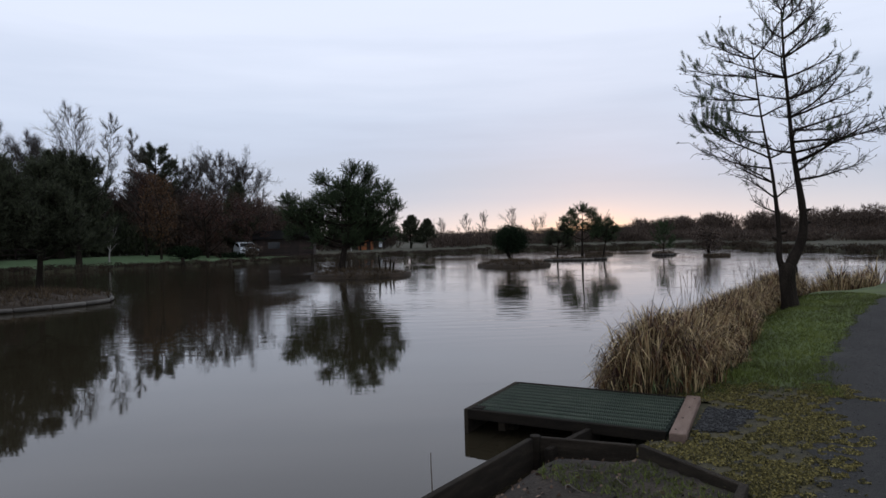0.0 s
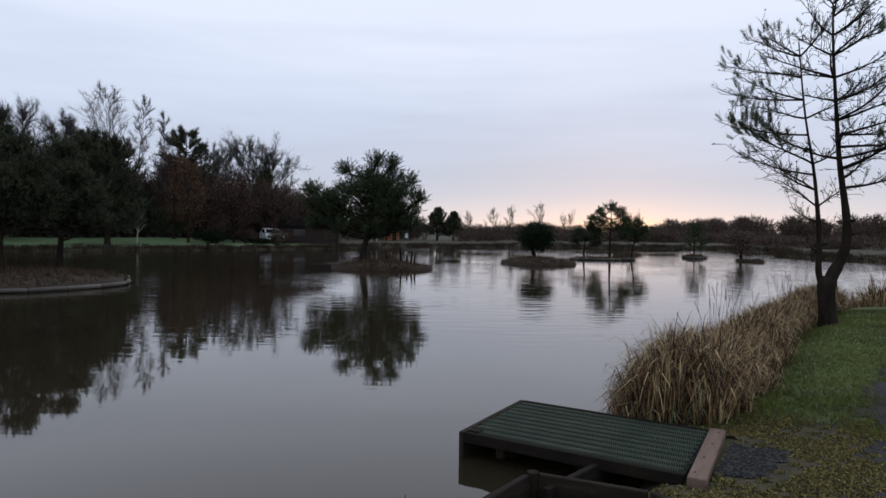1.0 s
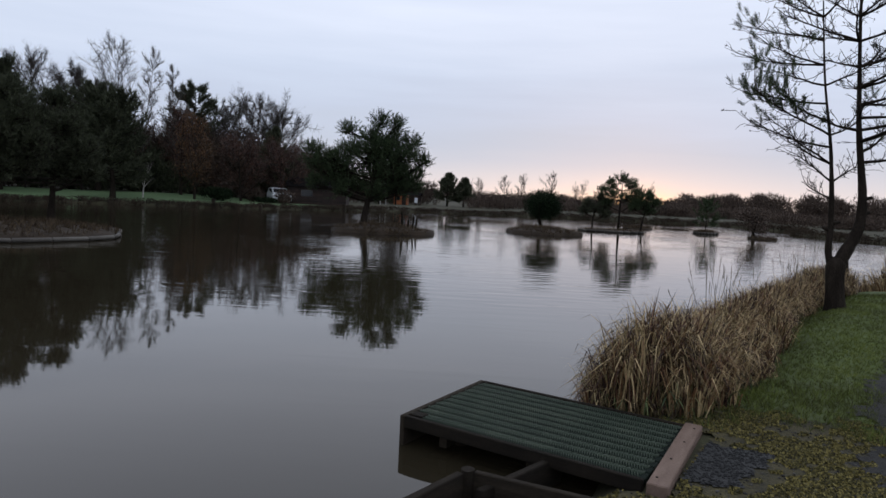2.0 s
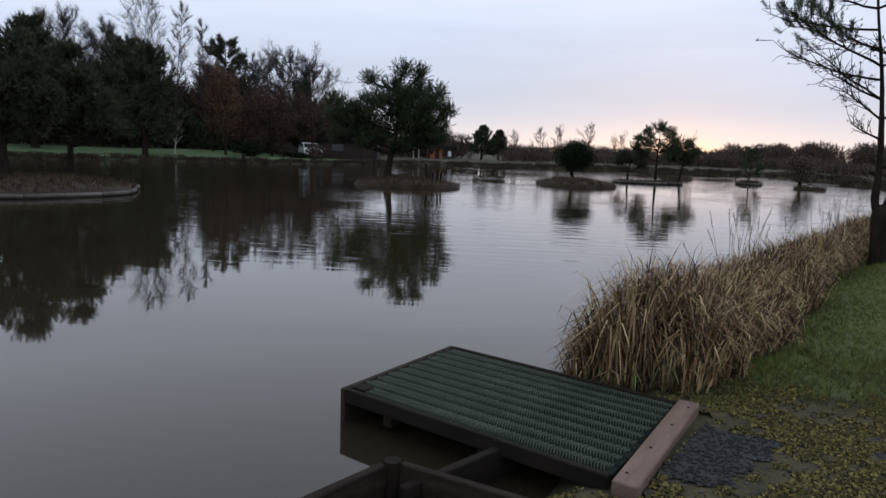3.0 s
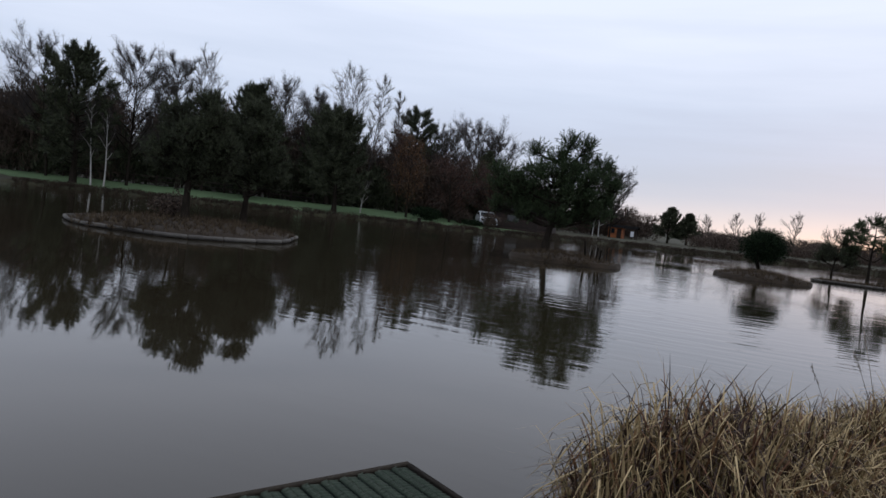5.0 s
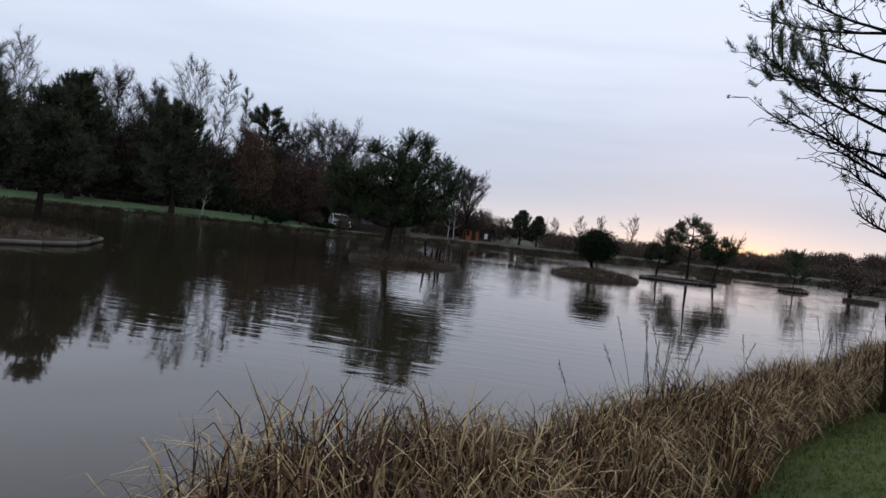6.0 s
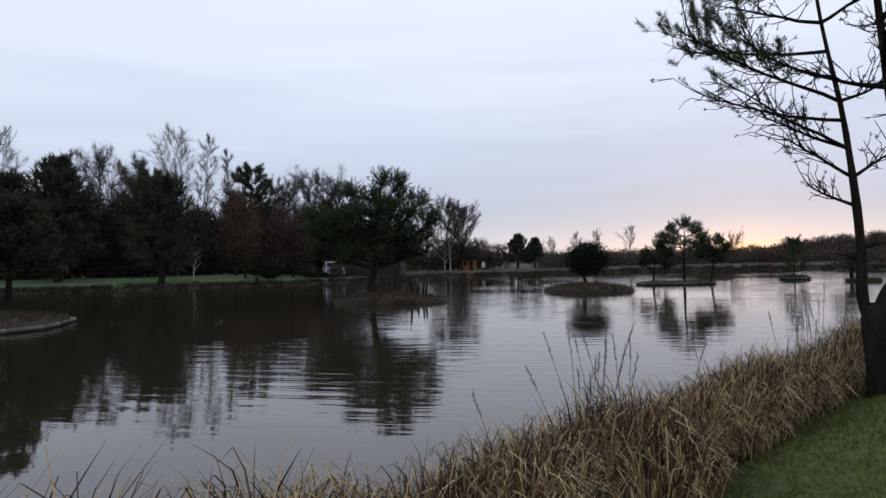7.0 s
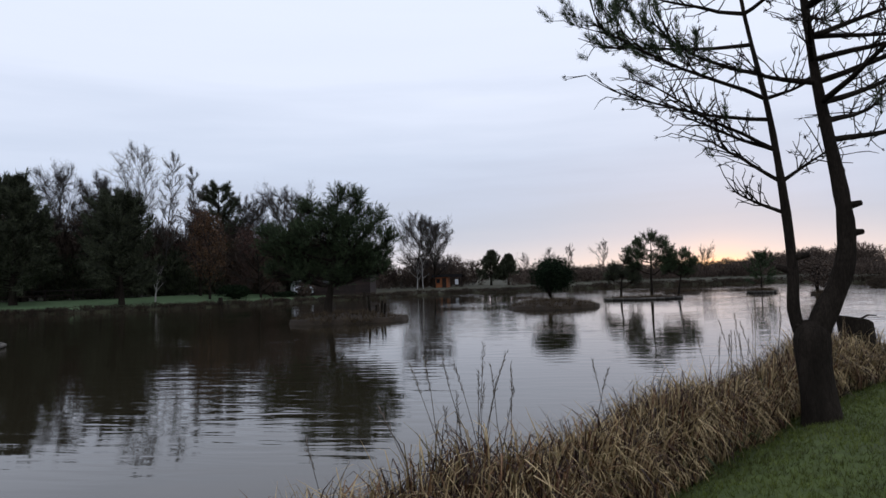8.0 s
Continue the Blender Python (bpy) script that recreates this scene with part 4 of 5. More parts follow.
fishing_platform()
def beam(name, a, b, z0, z1, thick, mat, label, group=""):
    """A timber laid on edge from a to b."""
    d = Vector((b[0] - a[0], b[1] - a[1]))
    t = thing(name, a[0], a[1], 0, math.degrees(math.atan2(d.y, d.x)), label, "timber", group)
    part("board", box_bm(0, -thick / 2, z0, d.length, thick / 2, z1, 0.006), mat, t)
    return t


EDGE = "wet dark timber edging board holding the bank"
beam("edging_timber", (-2.9, 0.02), (-0.02, 4.22), -0.6, 0.285, 0.05, M_TIMBER, EDGE, "bank edging")
beam("edging_timber", (-0.01, 4.24), (0.75, 5.34), -0.6, 0.285, 0.05, M_TIMBER, EDGE, "bank edging")
beam("edging_timber", (0.83, 5.37), (1.48, 5.13), -0.3, 0.285, 0.045, M_TIMBER, EDGE, "bank edging")
beam("edging_timber", (1.5, 5.10), (1.88, 4.32), -0.3, 0.30, 0.05, M_TIMBER, EDGE, "bank edging")
beam("edging_timber", (1.86, 4.27), (-0.6, 0.3), -0.3, 0.33, 0.05, M_TIMBER, EDGE, "bank edging")
beam("platform_bearer", (0.86, 5.24), (1.36, 5.84), -0.3, 0.235, 0.05, M_TIMBER, "wet timber bearer running under the platform", "bank edging")
stake = thing("corner_post", 0.79, 5.36, 0, 0, "round timber post at the corner of the edging", "post")
part("post_shaft", cyl_bm(0.042, 0.04, -0.7, 0.298, 12), M_TIMBER, stake)


# ---- near two-stemmed pine ----
def twin_pine():
    rng = np.random.default_rng(77)
    bx, by, bz = 6.4, 12.6, 0.33
    t = thing("twin_stemmed_pine", bx, by, bz, 0, "two-stemmed pine with dark bark and sparse needles on the bank", "tree")

    def rel(pts):
        return np.array(pts, float) - np.array([bx, by, bz])

    def curve(pts, n):
        pts = np.array(pts, float)
        s = np.linspace(0, len(pts) - 1, n)
        out = []
        for u in s:
            i = min(int(u), len(pts) - 2)
            f = u - i
            p0, p1, p2, p3 = pts[max(i - 1, 0)], pts[i], pts[i + 1], pts[min(i + 2, len(pts) - 1)]
            out.append(0.5 * (2 * p1 + (p2 - p0) * f + (2 * p0 - 5 * p1 + 4 * p2 - p3) * f * f + (3 * p1 - p0 - 3 * p2 + p3) * f ** 3))
        return np.array(out)
    bole = curve(rel([(6.44, 12.62, 0.2), (6.41, 12.63, 0.55), (6.39, 12.65, 0.9), (6.40, 12.65, 1.17)]), 10)
    left = curve(rel(LEFT_STEM), 26)
    right = curve(rel(RIGHT_STEM), 30)

    def rough(n, r0, r1, k=0.05):
        return np.linspace(r0, r1, n) * (1 + k * rng.normal(size=n))
    br = np.array([0.235, 0.175, 0.15, 0.14, 0.136, 0.136, 0.14, 0.145, 0.13, 0.06])
    child("trunk", mesh_from("trunk", *tubes([(bole, br)], 14), M_BARK, True), t)
    child("stem", mesh_from("stem", *tubes([(left, rough(26, 0.062, 0.010, 0.04))], 10), M_BARK, True), t)
    child("stem", mesh_from("stem", *tubes([(right, rough(30, 0.108, 0.013, 0.04))], 10), M_BARK, True), t)
    knots = [(right[13], (0.9, -0.2, 0.2)), (right[11], (1, 0.1, 0.1)), (left[8], (0.9, -0.2, 0.15)), (left[7], (-0.9, 0.1, 0.35)), (bole[8], (-1, 0, 0.2))]
    for p, d in knots:
        d = unit(np.array(d, float))
        child("stub", mesh_from("stub", *tubes([(np.stack([p, p + d * 0.09, p + d * 0.135, p + d * 0.14]), [0.04, 0.028, 0.022, 0.005])], 8), M_BARK, True), t)
    cent, dirs, bare_c, bare_d = [], [], [], []

    def bough(p, az, e, L, needles, r):
        e = e - 0.14
        d = np.array([math.cos(az) * math.cos(e), math.sin(az) * math.cos(e), math.sin(e)])
        b = bend(rng, p, d, L * 0.74, 9, 0.24, 0.05)
        own = []
        mine = child("bough", mesh_from("bough", *tubes([(b, np.linspace(r, 0.006, 9))], 6), M_BARK, True), t)
        m = int(6 + L * 9)
        for w in range(m):
            q = 0.22 + 0.78 * (w + rng.uniform(0, 1)) / m
            j = q * 8
            j0 = min(int(j), 7)
            s = b[j0] + (b[j0 + 1] - b[j0]) * (j - j0)
            td = unit(unit(b[j0 + 1] - b[j0]) * 0.9 + rng.normal(size=3) * np.array([0.6, 0.6, 0.35]) + np.array([0, 0, 0.15]))
            tl = (0.16 + 0.28 * rng.uniform()) * (0.6 + 0.25 * L)
            c = bend(rng, s, td, tl, 4, 0.4, 0.14)
            own.append((c, np.linspace(0.0065, 0.003, 4)))
            for _ in range(2):
                k = rng.integers(1, 4)
                td2 = unit(td + rng.normal(size=3) * 0.6)
                e2 = c[k] + td2 * tl * rng.uniform(0.3, 0.6)
                own.append((np.stack([c[k], (c[k] + e2) / 2 + rng.normal(size=3) * 0.012, e2]), np.array([0.0045, 0.0035, 0.002])))
                if rng.uniform() < needles * (0.3 + 0.9 * q):
                    cent.append(e2), dirs.append(td2)
                elif rng.uniform() < 0.4:
                    bare_c.append(e2), bare_d.append(td2)
            if rng.uniform() < needles * (0.2 + 1.0 * q):
                cent.append(c[3]), dirs.append(unit(c[3] - c[2]))
                cent.append((c[3] + c[2]) / 2), dirs.append(unit(c[3] - c[2]))
        tagged(child("twigwork", mesh_from("twigwork", *tubes(own, 4), M_BARK), mine), kind="stuff")

    W_ = math.pi
    # boughs of the thin stem, reaching out over the water
    for zi, az, e, L, nd in ((2.15, W_, 0.5, 0.6, 0.0), (2.32, W_ + 0.2, 0.60, 1.05, 0.02), (2.62, W_ + 0.1, 0.45, 1.2, 0.02), (2.68, W_ + 0.3, 0.50, 1.75, 0.05), (3.0, W_ + 0.1, 0.22, 1.8, 0.06),
                             (3.04, W_ + 0.36, 0.44, 2.3, 0.95), (3.42, W_ + 0.3, 0.16, 1.6, 0.3), (3.72, W_ - 0.15, 0.12, 1.75, 0.05), (3.78, W_ + 0.4, 0.24, 1.3, 0.04), (4.1, W_ - 0.2, 0.2, 1.6, 0.05), (4.35, W_ + 0.3, 0.3, 1.5, 0.1), (4.6, W_, 0.3, 1.55, 0.12),
                             (4.85, W_ - 0.4, 0.45, 1.1, 0.14), (5.1, W_ + 0.2, 0.5, 0.9, 0.16), (2.3, 0.3, 0.7, 0.75, 0.02), (3.2, 0.5, 0.5, 0.8, 0.03), (3.9, -0.6, 0.5, 0.9, 0.05), (4.5, 1.4, 0.4, 1.0, 0.08), (5.0, -1.3, 0.5, 0.9, 0.1)):
        zz = left[:, 2] + bz
        i = int(np.argmin(abs(zz - zi)))
        bough(left[i], az, e, L, nd, 0.019)
    # boughs of the thick stem, all round
    zz = right[:, 2] + bz
    for k, zi in enumerate(np.linspace(2.75, 6.0, 34)):
        i = int(np.argmin(abs(zz - zi)))
        f = (zi - 2.75) / 3.25
        az = k * 2.4 if k % 3 else rng.uniform(-0.9, 0.9)
        if math.cos(az) < -0.2 and zi < 3.1:
            az = W_ - az
        L = (2.3 - 1.55 * f) * rng.uniform(0.75, 1.1) * (0.5 if math.cos(az) < -0.2 and zi < 4.2 else 1.0)
        bough(right[i], az, 0.12 + 0.55 * f + rng.uniform(-0.1, 0.15), L, 0.08 if math.cos(az) > 0.2 else 0.03, 0.03 - 0.014 * f)
    cent, dirs = np.array(cent), unit(np.array(dirs) * 0.7 + np.array([0, 0, 0.75]))
    cent = np.concatenate([cent, cent + dirs * 0.05, cent + dirs * 0.10])
    v, f = blades(rng, cent, np.tile(dirs, (3, 1)), 26, 0.08, 0.0048, 0.6)
    tagged(child("needle_foliage", mesh_from("needle_foliage", v, f, M_NEEDLE), t), kind="stuff", label="tufts of dark green needles")
    v, f = blades(rng, np.array(bare_c), np.array(bare_d), 8, 0.045, 0.009, 0.8)
    tagged(child("bud_growth", mesh_from("bud_growth", v, f, M_TWIG), t), kind="stuff")
    return t


LEFT_STEM = [(6.36, 12.66, 0.98), (6.28, 12.70, 1.22), (6.30, 12.74, 1.6), (6.28, 12.75, 2.05), (6.24, 12.77, 2.55), (6.18, 12.79, 3.08), (6.03, 12.83, 4.03), (5.94, 12.92, 5.25)]
RIGHT_STEM = [(6.40, 12.65, 0.98), (6.49, 12.65, 1.2), (6.60, 12.65, 1.42), (6.68, 12.64, 1.66), (6.70, 12.64, 1.95), (6.67, 12.64, 2.3), (6.61, 12.66, 2.75), (6.55, 12.68, 3.25), (6.50, 12.69, 3.9), (6.44, 12.74, 5.0), (6.42, 12.76, 5.85)]
twin_pine()


def tree_stump(x, y, z):
    rng = np.random.default_rng(91)
    t = thing("tree_stump", x, y, z, 20, "dark leaning sawn tree stump among the reeds", "stump")
    n = 16
    bm = bmesh.new()
    rings = []
    for zz, r, off in ((-0.2, 0.27, 0.0), (0.1, 0.21, 0.0), (0.4, 0.185, -0.03), (0.68, 0.18, -0.07), (0.70, 0.165, -0.07)):
        rings.append([bm.verts.new((off + r * (1 + 0.07 * rng.normal()) * math.cos(a), r * (1 + 0.07 * rng.normal()) * math.sin(a), zz - 0.22 * (math.cos(a) * r if zz > 0.5 else 0))) for a in np.arange(n) * 2 * math.pi / n])
    for a, b in zip(rings, rings[1:]):
        for k in range(n):
            bm.faces.new((a[k], a[(k + 1) % n], b[(k + 1) % n], b[k]))
    part("bole", bm, M_BARK, t)
    bm = bmesh.new()
    bm.faces.new([bm.verts.new((-0.07 + 0.17 * math.cos(a), 0.17 * math.sin(a), 0.706 - 0.22 * 0.17 * math.cos(a))) for a in np.arange(n) * 2 * math.pi / n])
    bmesh.ops.solidify(bm, geom=bm.faces[:], thickness=0.012)
    part("sawn_face", bm, M_TIMBER, t, "dark weathered sawn face")
    child("snag", mesh_from("snag", *tubes([([(0.0, 0, 0.68), (0.14, 0.02, 0.73), (0.27, 0.03, 0.72)], [0.016, 0.011, 0.005])], 6), M_BARK), t)
    return t


tree_stump(7.78, 15.25, 0.28)


# ---- reeds ----
def reed_blades(name, spots, seed, label, h0, h1, w, mat, lean=0.5, droop=0.8, category="reeds", segs=4):
    """Bent tapering blades, each with its own lean; spots: base points n x 3."""
    rng = np.random.default_rng(seed)
    n = len(spots)
    spots, fade = spots[:, :3], spots[:, 3:]
    # blades of one tussock lean out from its middle
    tus = spots[rng.integers(0, n, max(4, n // 320)), :2]
    off, near = np.zeros((n, 2)), np.full(n, 1e9)
    for cx, cy in tus:
        dd = spots[:, :2] - (cx, cy)
        q = np.hypot(*dd.T)
        off[q < near] = dd[q < near]
        near = np.minimum(near, q)
    az = np.arctan2(off[:, 1], off[:, 0]) + rng.normal(size=n) * 0.75
    out = np.stack([np.cos(az), np.sin(az), np.zeros(n)], 1)
    dome = np.clip(1.08 - 0.55 * (near / 0.42) ** 2, 0.72, 1.08)[:, None]
    H = rng.uniform(h0, h1, (n, 1)) * np.where(rng.uniform(size=(n, 1)) < 0.25, 0.65, 1) * dome
    H = H * fade
    a0 = lean * (rng.uniform(-0.4, 0.9, (n, 1)) + np.minimum(near, 0.35)[:, None] * 1.5)
    curl = droop * np.where(rng.uniform(size=(n, 1)) < 0.10, rng.uniform(0.15, 0.45, (n, 1)), rng.uniform(0.6, 1.0, (n, 1)))
    fold = rng.uniform(0.46, 0.8, (n, 1))
    face = rng.uniform(0, np.pi, n)
    sd = np.stack([np.cos(face), np.sin(face), np.zeros(n)], 1) * w * rng.uniform(0.6, 1.3, (n, 1)) / 2
    rows, p = [], np.array(spots, float)
    for k in range(segs + 1):
        s = k / segs
        tap = (0.75 + 0.25 * min(1, s * 4)) * (1 - 0.92 * s ** 4)
        rows += [p - sd * tap, p + sd * tap]
        q = np.clip(((k + 0.5) / segs - fold) / 0.22, 0, 1)
        ang = a0 + curl * (0.12 * ((k + 0.5) / segs) ** 1.5 + 0.88 * q * q * (3 - 2 * q))
        p = p + (out * np.sin(ang) + np.array([0, 0, 1.0]) * np.cos(ang)) * H / segs
    V = np.stack(rows, 1).reshape(-1, 3)
    k = 2 * (segs + 1)
    b = (np.arange(n) * k)[:, None]
    F = np.concatenate([b + np.array([[2 * j, 2 * j + 1, 2 * j + 3, 2 * j + 2]]) for j in range(segs)])
    return tagged(new(name, mesh_from(name, V, F, mat)), label, category, kind="stuff")


def strip_spots(line, n, seed):
    """Base points in a strip: line rows are x, y, half width."""
    rng = np.random.default_rng(seed)
    a = np.array(line, float)
    seg = np.hypot(*np.diff(a[:, :2], axis=0).T)
    s = np.concatenate([[0], np.cumsum(seg)])
    u = rng.uniform(0, s[-1], n)
    x, y, w = (np.interp(u, s, a[:, k]) for k in range(3))
    i = np.clip(np.searchsorted(s, u) - 1, 0, len(seg) - 1)
    nx_, ny_ = np.diff(a[:, 1])[i] / seg[i], -np.diff(a[:, 0])[i] / seg[i]
    o = rng.uniform(-1, 1, n) * w
    clump = 0.12 * np.sin(u * 4.1) + 0.09 * np.sin(u * 9.7 + 1)
    o = o * (1 + clump)
    x, y = x + nx_ * o + rng.normal(size=n) * 0.03, y + ny_ * o + rng.normal(size=n) * 0.03
    z = np.maximum(height(x, y), -0.05)
    mound = 1.06 - 0.48 * np.abs(o / np.maximum(w, 0.01)) ** 2.5 + 0.10 * np.sin(u * 2.3 + 0.6) + 0.06 * np.sin(u * 6.1)
    mound = mound * np.interp(u, [0, 0.9, 2.0, 3.4, 5.0, 9.0], [1.02, 1.0, 0.84, 0.87, 0.97, 0.98])
    return np.stack([x, y, z - 0.03, mound], 1)


REEDS = [(2.08, 6.9, 0.34), (2.25, 7.25, 0.50), (2.7, 7.95, 0.56), (3.3, 8.85, 0.52), (3.88, 9.8, 0.44), (4.65, 11.2, 0.37), (5.5, 12.5, 0.34), (6.45, 13.9, 0.40), (7.3, 14.9, 0.45), (7.9, 15.6, 0.35)]
reed_blades("reed_bed", strip_spots(REEDS, 58000, 301), 302, "dense bed of dry arching brown and straw reeds along the bank", 0.56, 0.86, 0.0105, M_REED, 0.24, 2.9, segs=9)
reed_blades("green_reeds", strip_spots(REEDS, 4200, 321), 322, "grey-green reed leaves low in the bed", 0.45, 0.7, 0.013, M_GREENREED, 0.3, 2.2, segs=6)
# short inner blades, coloured dark to stand for shade within the bed
reed_blades("reed_litter", strip_spots(REEDS, 9000, 303), 304, "shorter broken dead reeds inside the bed, shade put into their colour", 0.25, 0.5, 0.016, M_REEDSHADE, 0.7, 1.8)
reed_blades("reed_clump", strip_spots([(9.0, 16.2, 0.3), (10.2, 17.2, 0.5), (11.4, 18.4, 0.4)], 2500, 305), 306, "clump of brown reeds further along the bank", 0.6, 1.1, 0.016, M_REED, 0.3, 2.6, segs=6)
tall = np.concatenate([strip_spots([(3.68, 10.25, 0.14), (3.92, 10.7, 0.14)], 14, 307), strip_spots([(5.75, 12.9, 0.16), (6.1, 13.4, 0.16)], 15, 308), strip_spots([(3.2, 9.4, 0.2), (5.4, 12.4, 0.2)], 6, 309)])
rs = np.random.default_rng(310)
stems_, heads_, hdir = [], [], []
for p in tall:
    a, ln = rs.uniform(0, 6.28), rs.uniform(0.02, 0.16)
    s = bend(rs, p[:3], (math.cos(a) * ln, math.sin(a) * ln, 1), rs.uniform(0.95, 1.35), 8, -0.25, 0.05)
    stems_.append((s, np.linspace(0.0035, 0.0016, 8)))
    for q in np.linspace(0, 1, 9):
        heads_.append(s[6] + (s[7] - s[6]) * q)
        hdir.append(unit(s[7] - s[6]))
sv, sf = tubes(stems_, 4)
tagged(new("tall_reed_stems", mesh_from("tall_reed_stems", sv, sf, M_STEM)), "thin tall reed stems standing above the bed", "reeds", kind="stuff")
hv, hf = blades(rs, np.array(heads_), np.array(hdir), 3, 0.035, 0.005, 0.4)
tagged(new("reed_seed_heads", mesh_from("reed_seed_heads", hv, hf, M_STEM)), "ragged brown seed heads of tall reeds", "reeds", kind="stuff")


# ---- ground cover on the near bank ----
def scatter(test, x0, x1, y0, y1, n, seed, lift=0.0):
    rng = np.random.default_rng(seed)
    x, y = rng.uniform(x0, x1, n), rng.uniform(y0, y1, n)
    k = test(x, y)
    x, y = x[k], y[k]
    return np.stack([x, y, height(x, y) + lift], 1)


def cover(name, v, f, mat, label, category):
    return tagged(new(name, mesh_from(name, v, f, mat)), label, category, kind="stuff")


rg = np.random.default_rng(401)
c = scatter(on_lawn, 1.5, 8.5, 6, 14.5, 52000, 402, 0.008)
v, f = blades(rg, c, np.tile([0, 0, 1.0], (len(c), 1)), 4, 0.05, 0.006, 0.75)
cover("lawn_grass", v, f, M_GRASS, "short green blades of damp lawn grass", "grass")
c = scatter(lambda x, y: on_lawn(x, y) & (near_gravel(x, y) < 2.6), 1.5, 5, 6, 9, 2200, 403, 0.0)
v, f = blades(rg, c, np.tile([0, 0, 1.0], (len(c), 1)), 7, 0.10, 0.006, 0.7)
cover("tufted_grass", v, f, M_GRASS, "longer tufts of grass beside the platform", "grass")
mosc = scatter(lambda x, y: on_gravel(x, y) & ~on_slate(x, y) & (np.sin(x * 7 + np.sin(y * 5)) + np.sin(y * 9.3 - x * 4) + 0.9 * np.sin(x * 23 + y * 17) + 0.8 * np.sin(x * 31 - y * 37) > -0.75), 0.5, 4.6, 3.4, 7.6, 190000, 404, 0.026)
v, f = leaf_quads(rg, mosc, 0.024)
cover("moss", v, f, M_MOSS, "cushions of yellow-green moss on the gravel", "moss")


def pebbles(name, pts, size, seed, mat, label):
    rng = np.random.default_rng(seed)
    n = len(pts)
    o = np.array([(1, 0, 0), (0, 1, 0), (-1, 0, 0), (0, -1, 0), (0, 0, 0.7), (0, 0, -0.5)], float)
    s = size * rng.uniform(0.4, 1.3, (n, 1, 1)) * rng.uniform(0.7, 1.3, (n, 6, 1))
    a = rng.uniform(0, 6.28, n)
    ca, sa = np.cos(a)[:, None], np.sin(a)[:, None]
    p = np.stack([o[None, :, 0] * ca - o[None, :, 1] * sa, o[None, :, 0] * sa + o[None, :, 1] * ca, np.repeat(o[None, :, 2], n, 0)], -1) * s
    V = (p + pts[:, None]).reshape(-1, 3)
    t = np.array([(0, 1, 4), (1, 2, 4), (2, 3, 4), (3, 0, 4), (1, 0, 5), (2, 1, 5), (3, 2, 5), (0, 3, 5)])
    F = (t[None] + (np.arange(n) * 6)[:, None, None]).reshape(-1, 3)
    return cover(name, V, F, mat, label, "gravel")


pebbles("loose_gravel", scatter(on_gravel, 0.5, 4.6, 3.4, 7.6, 5000, 405, 0.022), 0.011, 406, M_PEBBLE, "loose grey gravel chips among the moss")
pebbles("slate_chips", scatter(on_slate, 1.6, 3.2, 4.8, 7.0, 9000, 407, 0.03), 0.010, 408, M_RUBBER, "dark slate chips behind the platform")
pebbles("path_gravel", scatter(lambda x, y: (path_offset(x, y) > -0.1) & (path_offset(x, y) < 2.2), -0.5, 9, 1.5, 13, 16000, 409, 0.024), 0.008, 410, M_PEBBLE, "small stones pressed into the path")
soil = scatter(lambda x, y: (shore_distance(x, y) > 0.08) & (x < bed_right(y) - 0.08) & (y < 5.2), -2.5, 2, 0, 5.4, 3600, 411, 0.014)
v, f = leaf_quads(rg, soil, 0.042)
cover("dead_leaves", v, f, M_LITTER, "curled brown dead leaves on the soil bed", "leaves")
gr = scatter(lambda x, y: (x < bed_right(y) - 0.08) & (x > bed_right(y) - 0.75 + 0.2 * np.sin(y * 5)) & (y < 4.9) & (shore_distance(x, y) > 0.3), -1, 2, 2, 5, 9000, 412, 0.01)
v, f = blades(rg, gr, np.tile([0, 0, 1.0], (len(gr), 1)), 4, 0.04, 0.006, 0.8)
cover("bed_grass", v, f, M_GRASS, "thin green grass creeping over the soil bed", "grass")
tw = []
for k in range(26):
    p = soil[rg.integers(0, len(soil))] + np.array([0, 0, 0.012])
    a = rg.uniform(0, 6.28)
    L = rg.uniform(0.08, 0.3)
    tw.append((np.stack([p, p + np.array([math.cos(a) * L * 0.5, math.sin(a) * L * 0.5, 0.012]), p + np.array([math.cos(a + 0.2) * L, math.sin(a + 0.2) * L, 0.004])]), [0.004, 0.004, 0.002]))
v, f = tubes(tw, 5)
cover("fallen_sticks", v, f, M_STEM, "thin fallen sticks on the soil bed", "sticks")
# thin weed stalk rising from the bank edge
wd = thing("weed_stalk", 0.05, 4.42, 0.0, 0, "single dead brown weed stalk by the edging", "weed")
child("stalk", mesh_from("stalk", *tubes([(bend(rg, (0, 0, 0), (-0.05, 0.1, 1), 0.48, 6, 0.1, 0.04), np.linspace(0.006, 0.003, 6))], 5), M_STEM), wd)


# ---- things on the islands ----
for k, (x, y, h, lx) in enumerate([(-2.95, 31.0, 0.55, 0.05), (-2.75, 31.1, 0.7, 0.08), (-2.6, 30.95, 0.62, 0.12), (-3.2, 31.2, 0.95, -0.04)]):
    s = thing("stake", x, y, 0.12, 0, "short dark wooden stake on the island", "stake", "stakes on the island")
    part("stake_shaft", cyl_bm(0.05, 0.04, -0.1, h, 8), M_BARK, s, m=pose(0, 0, 0, 6 * (k - 1), math.degrees(lx), 0))
bush(-15.3, 20.3, 0.4, 0.55, 0.5, 0.75, 421, "low dead brown shrub on the log-edged island", M_SCRUB, "dead_shrub", 0.09, 900)
bush(-15.85, 21.2, 0.4, 0.6, 0.6, 0.85, 422, "low dead brown shrub on the log-edged island", M_SCRUB, "dead_shrub", 0.09, 1000)


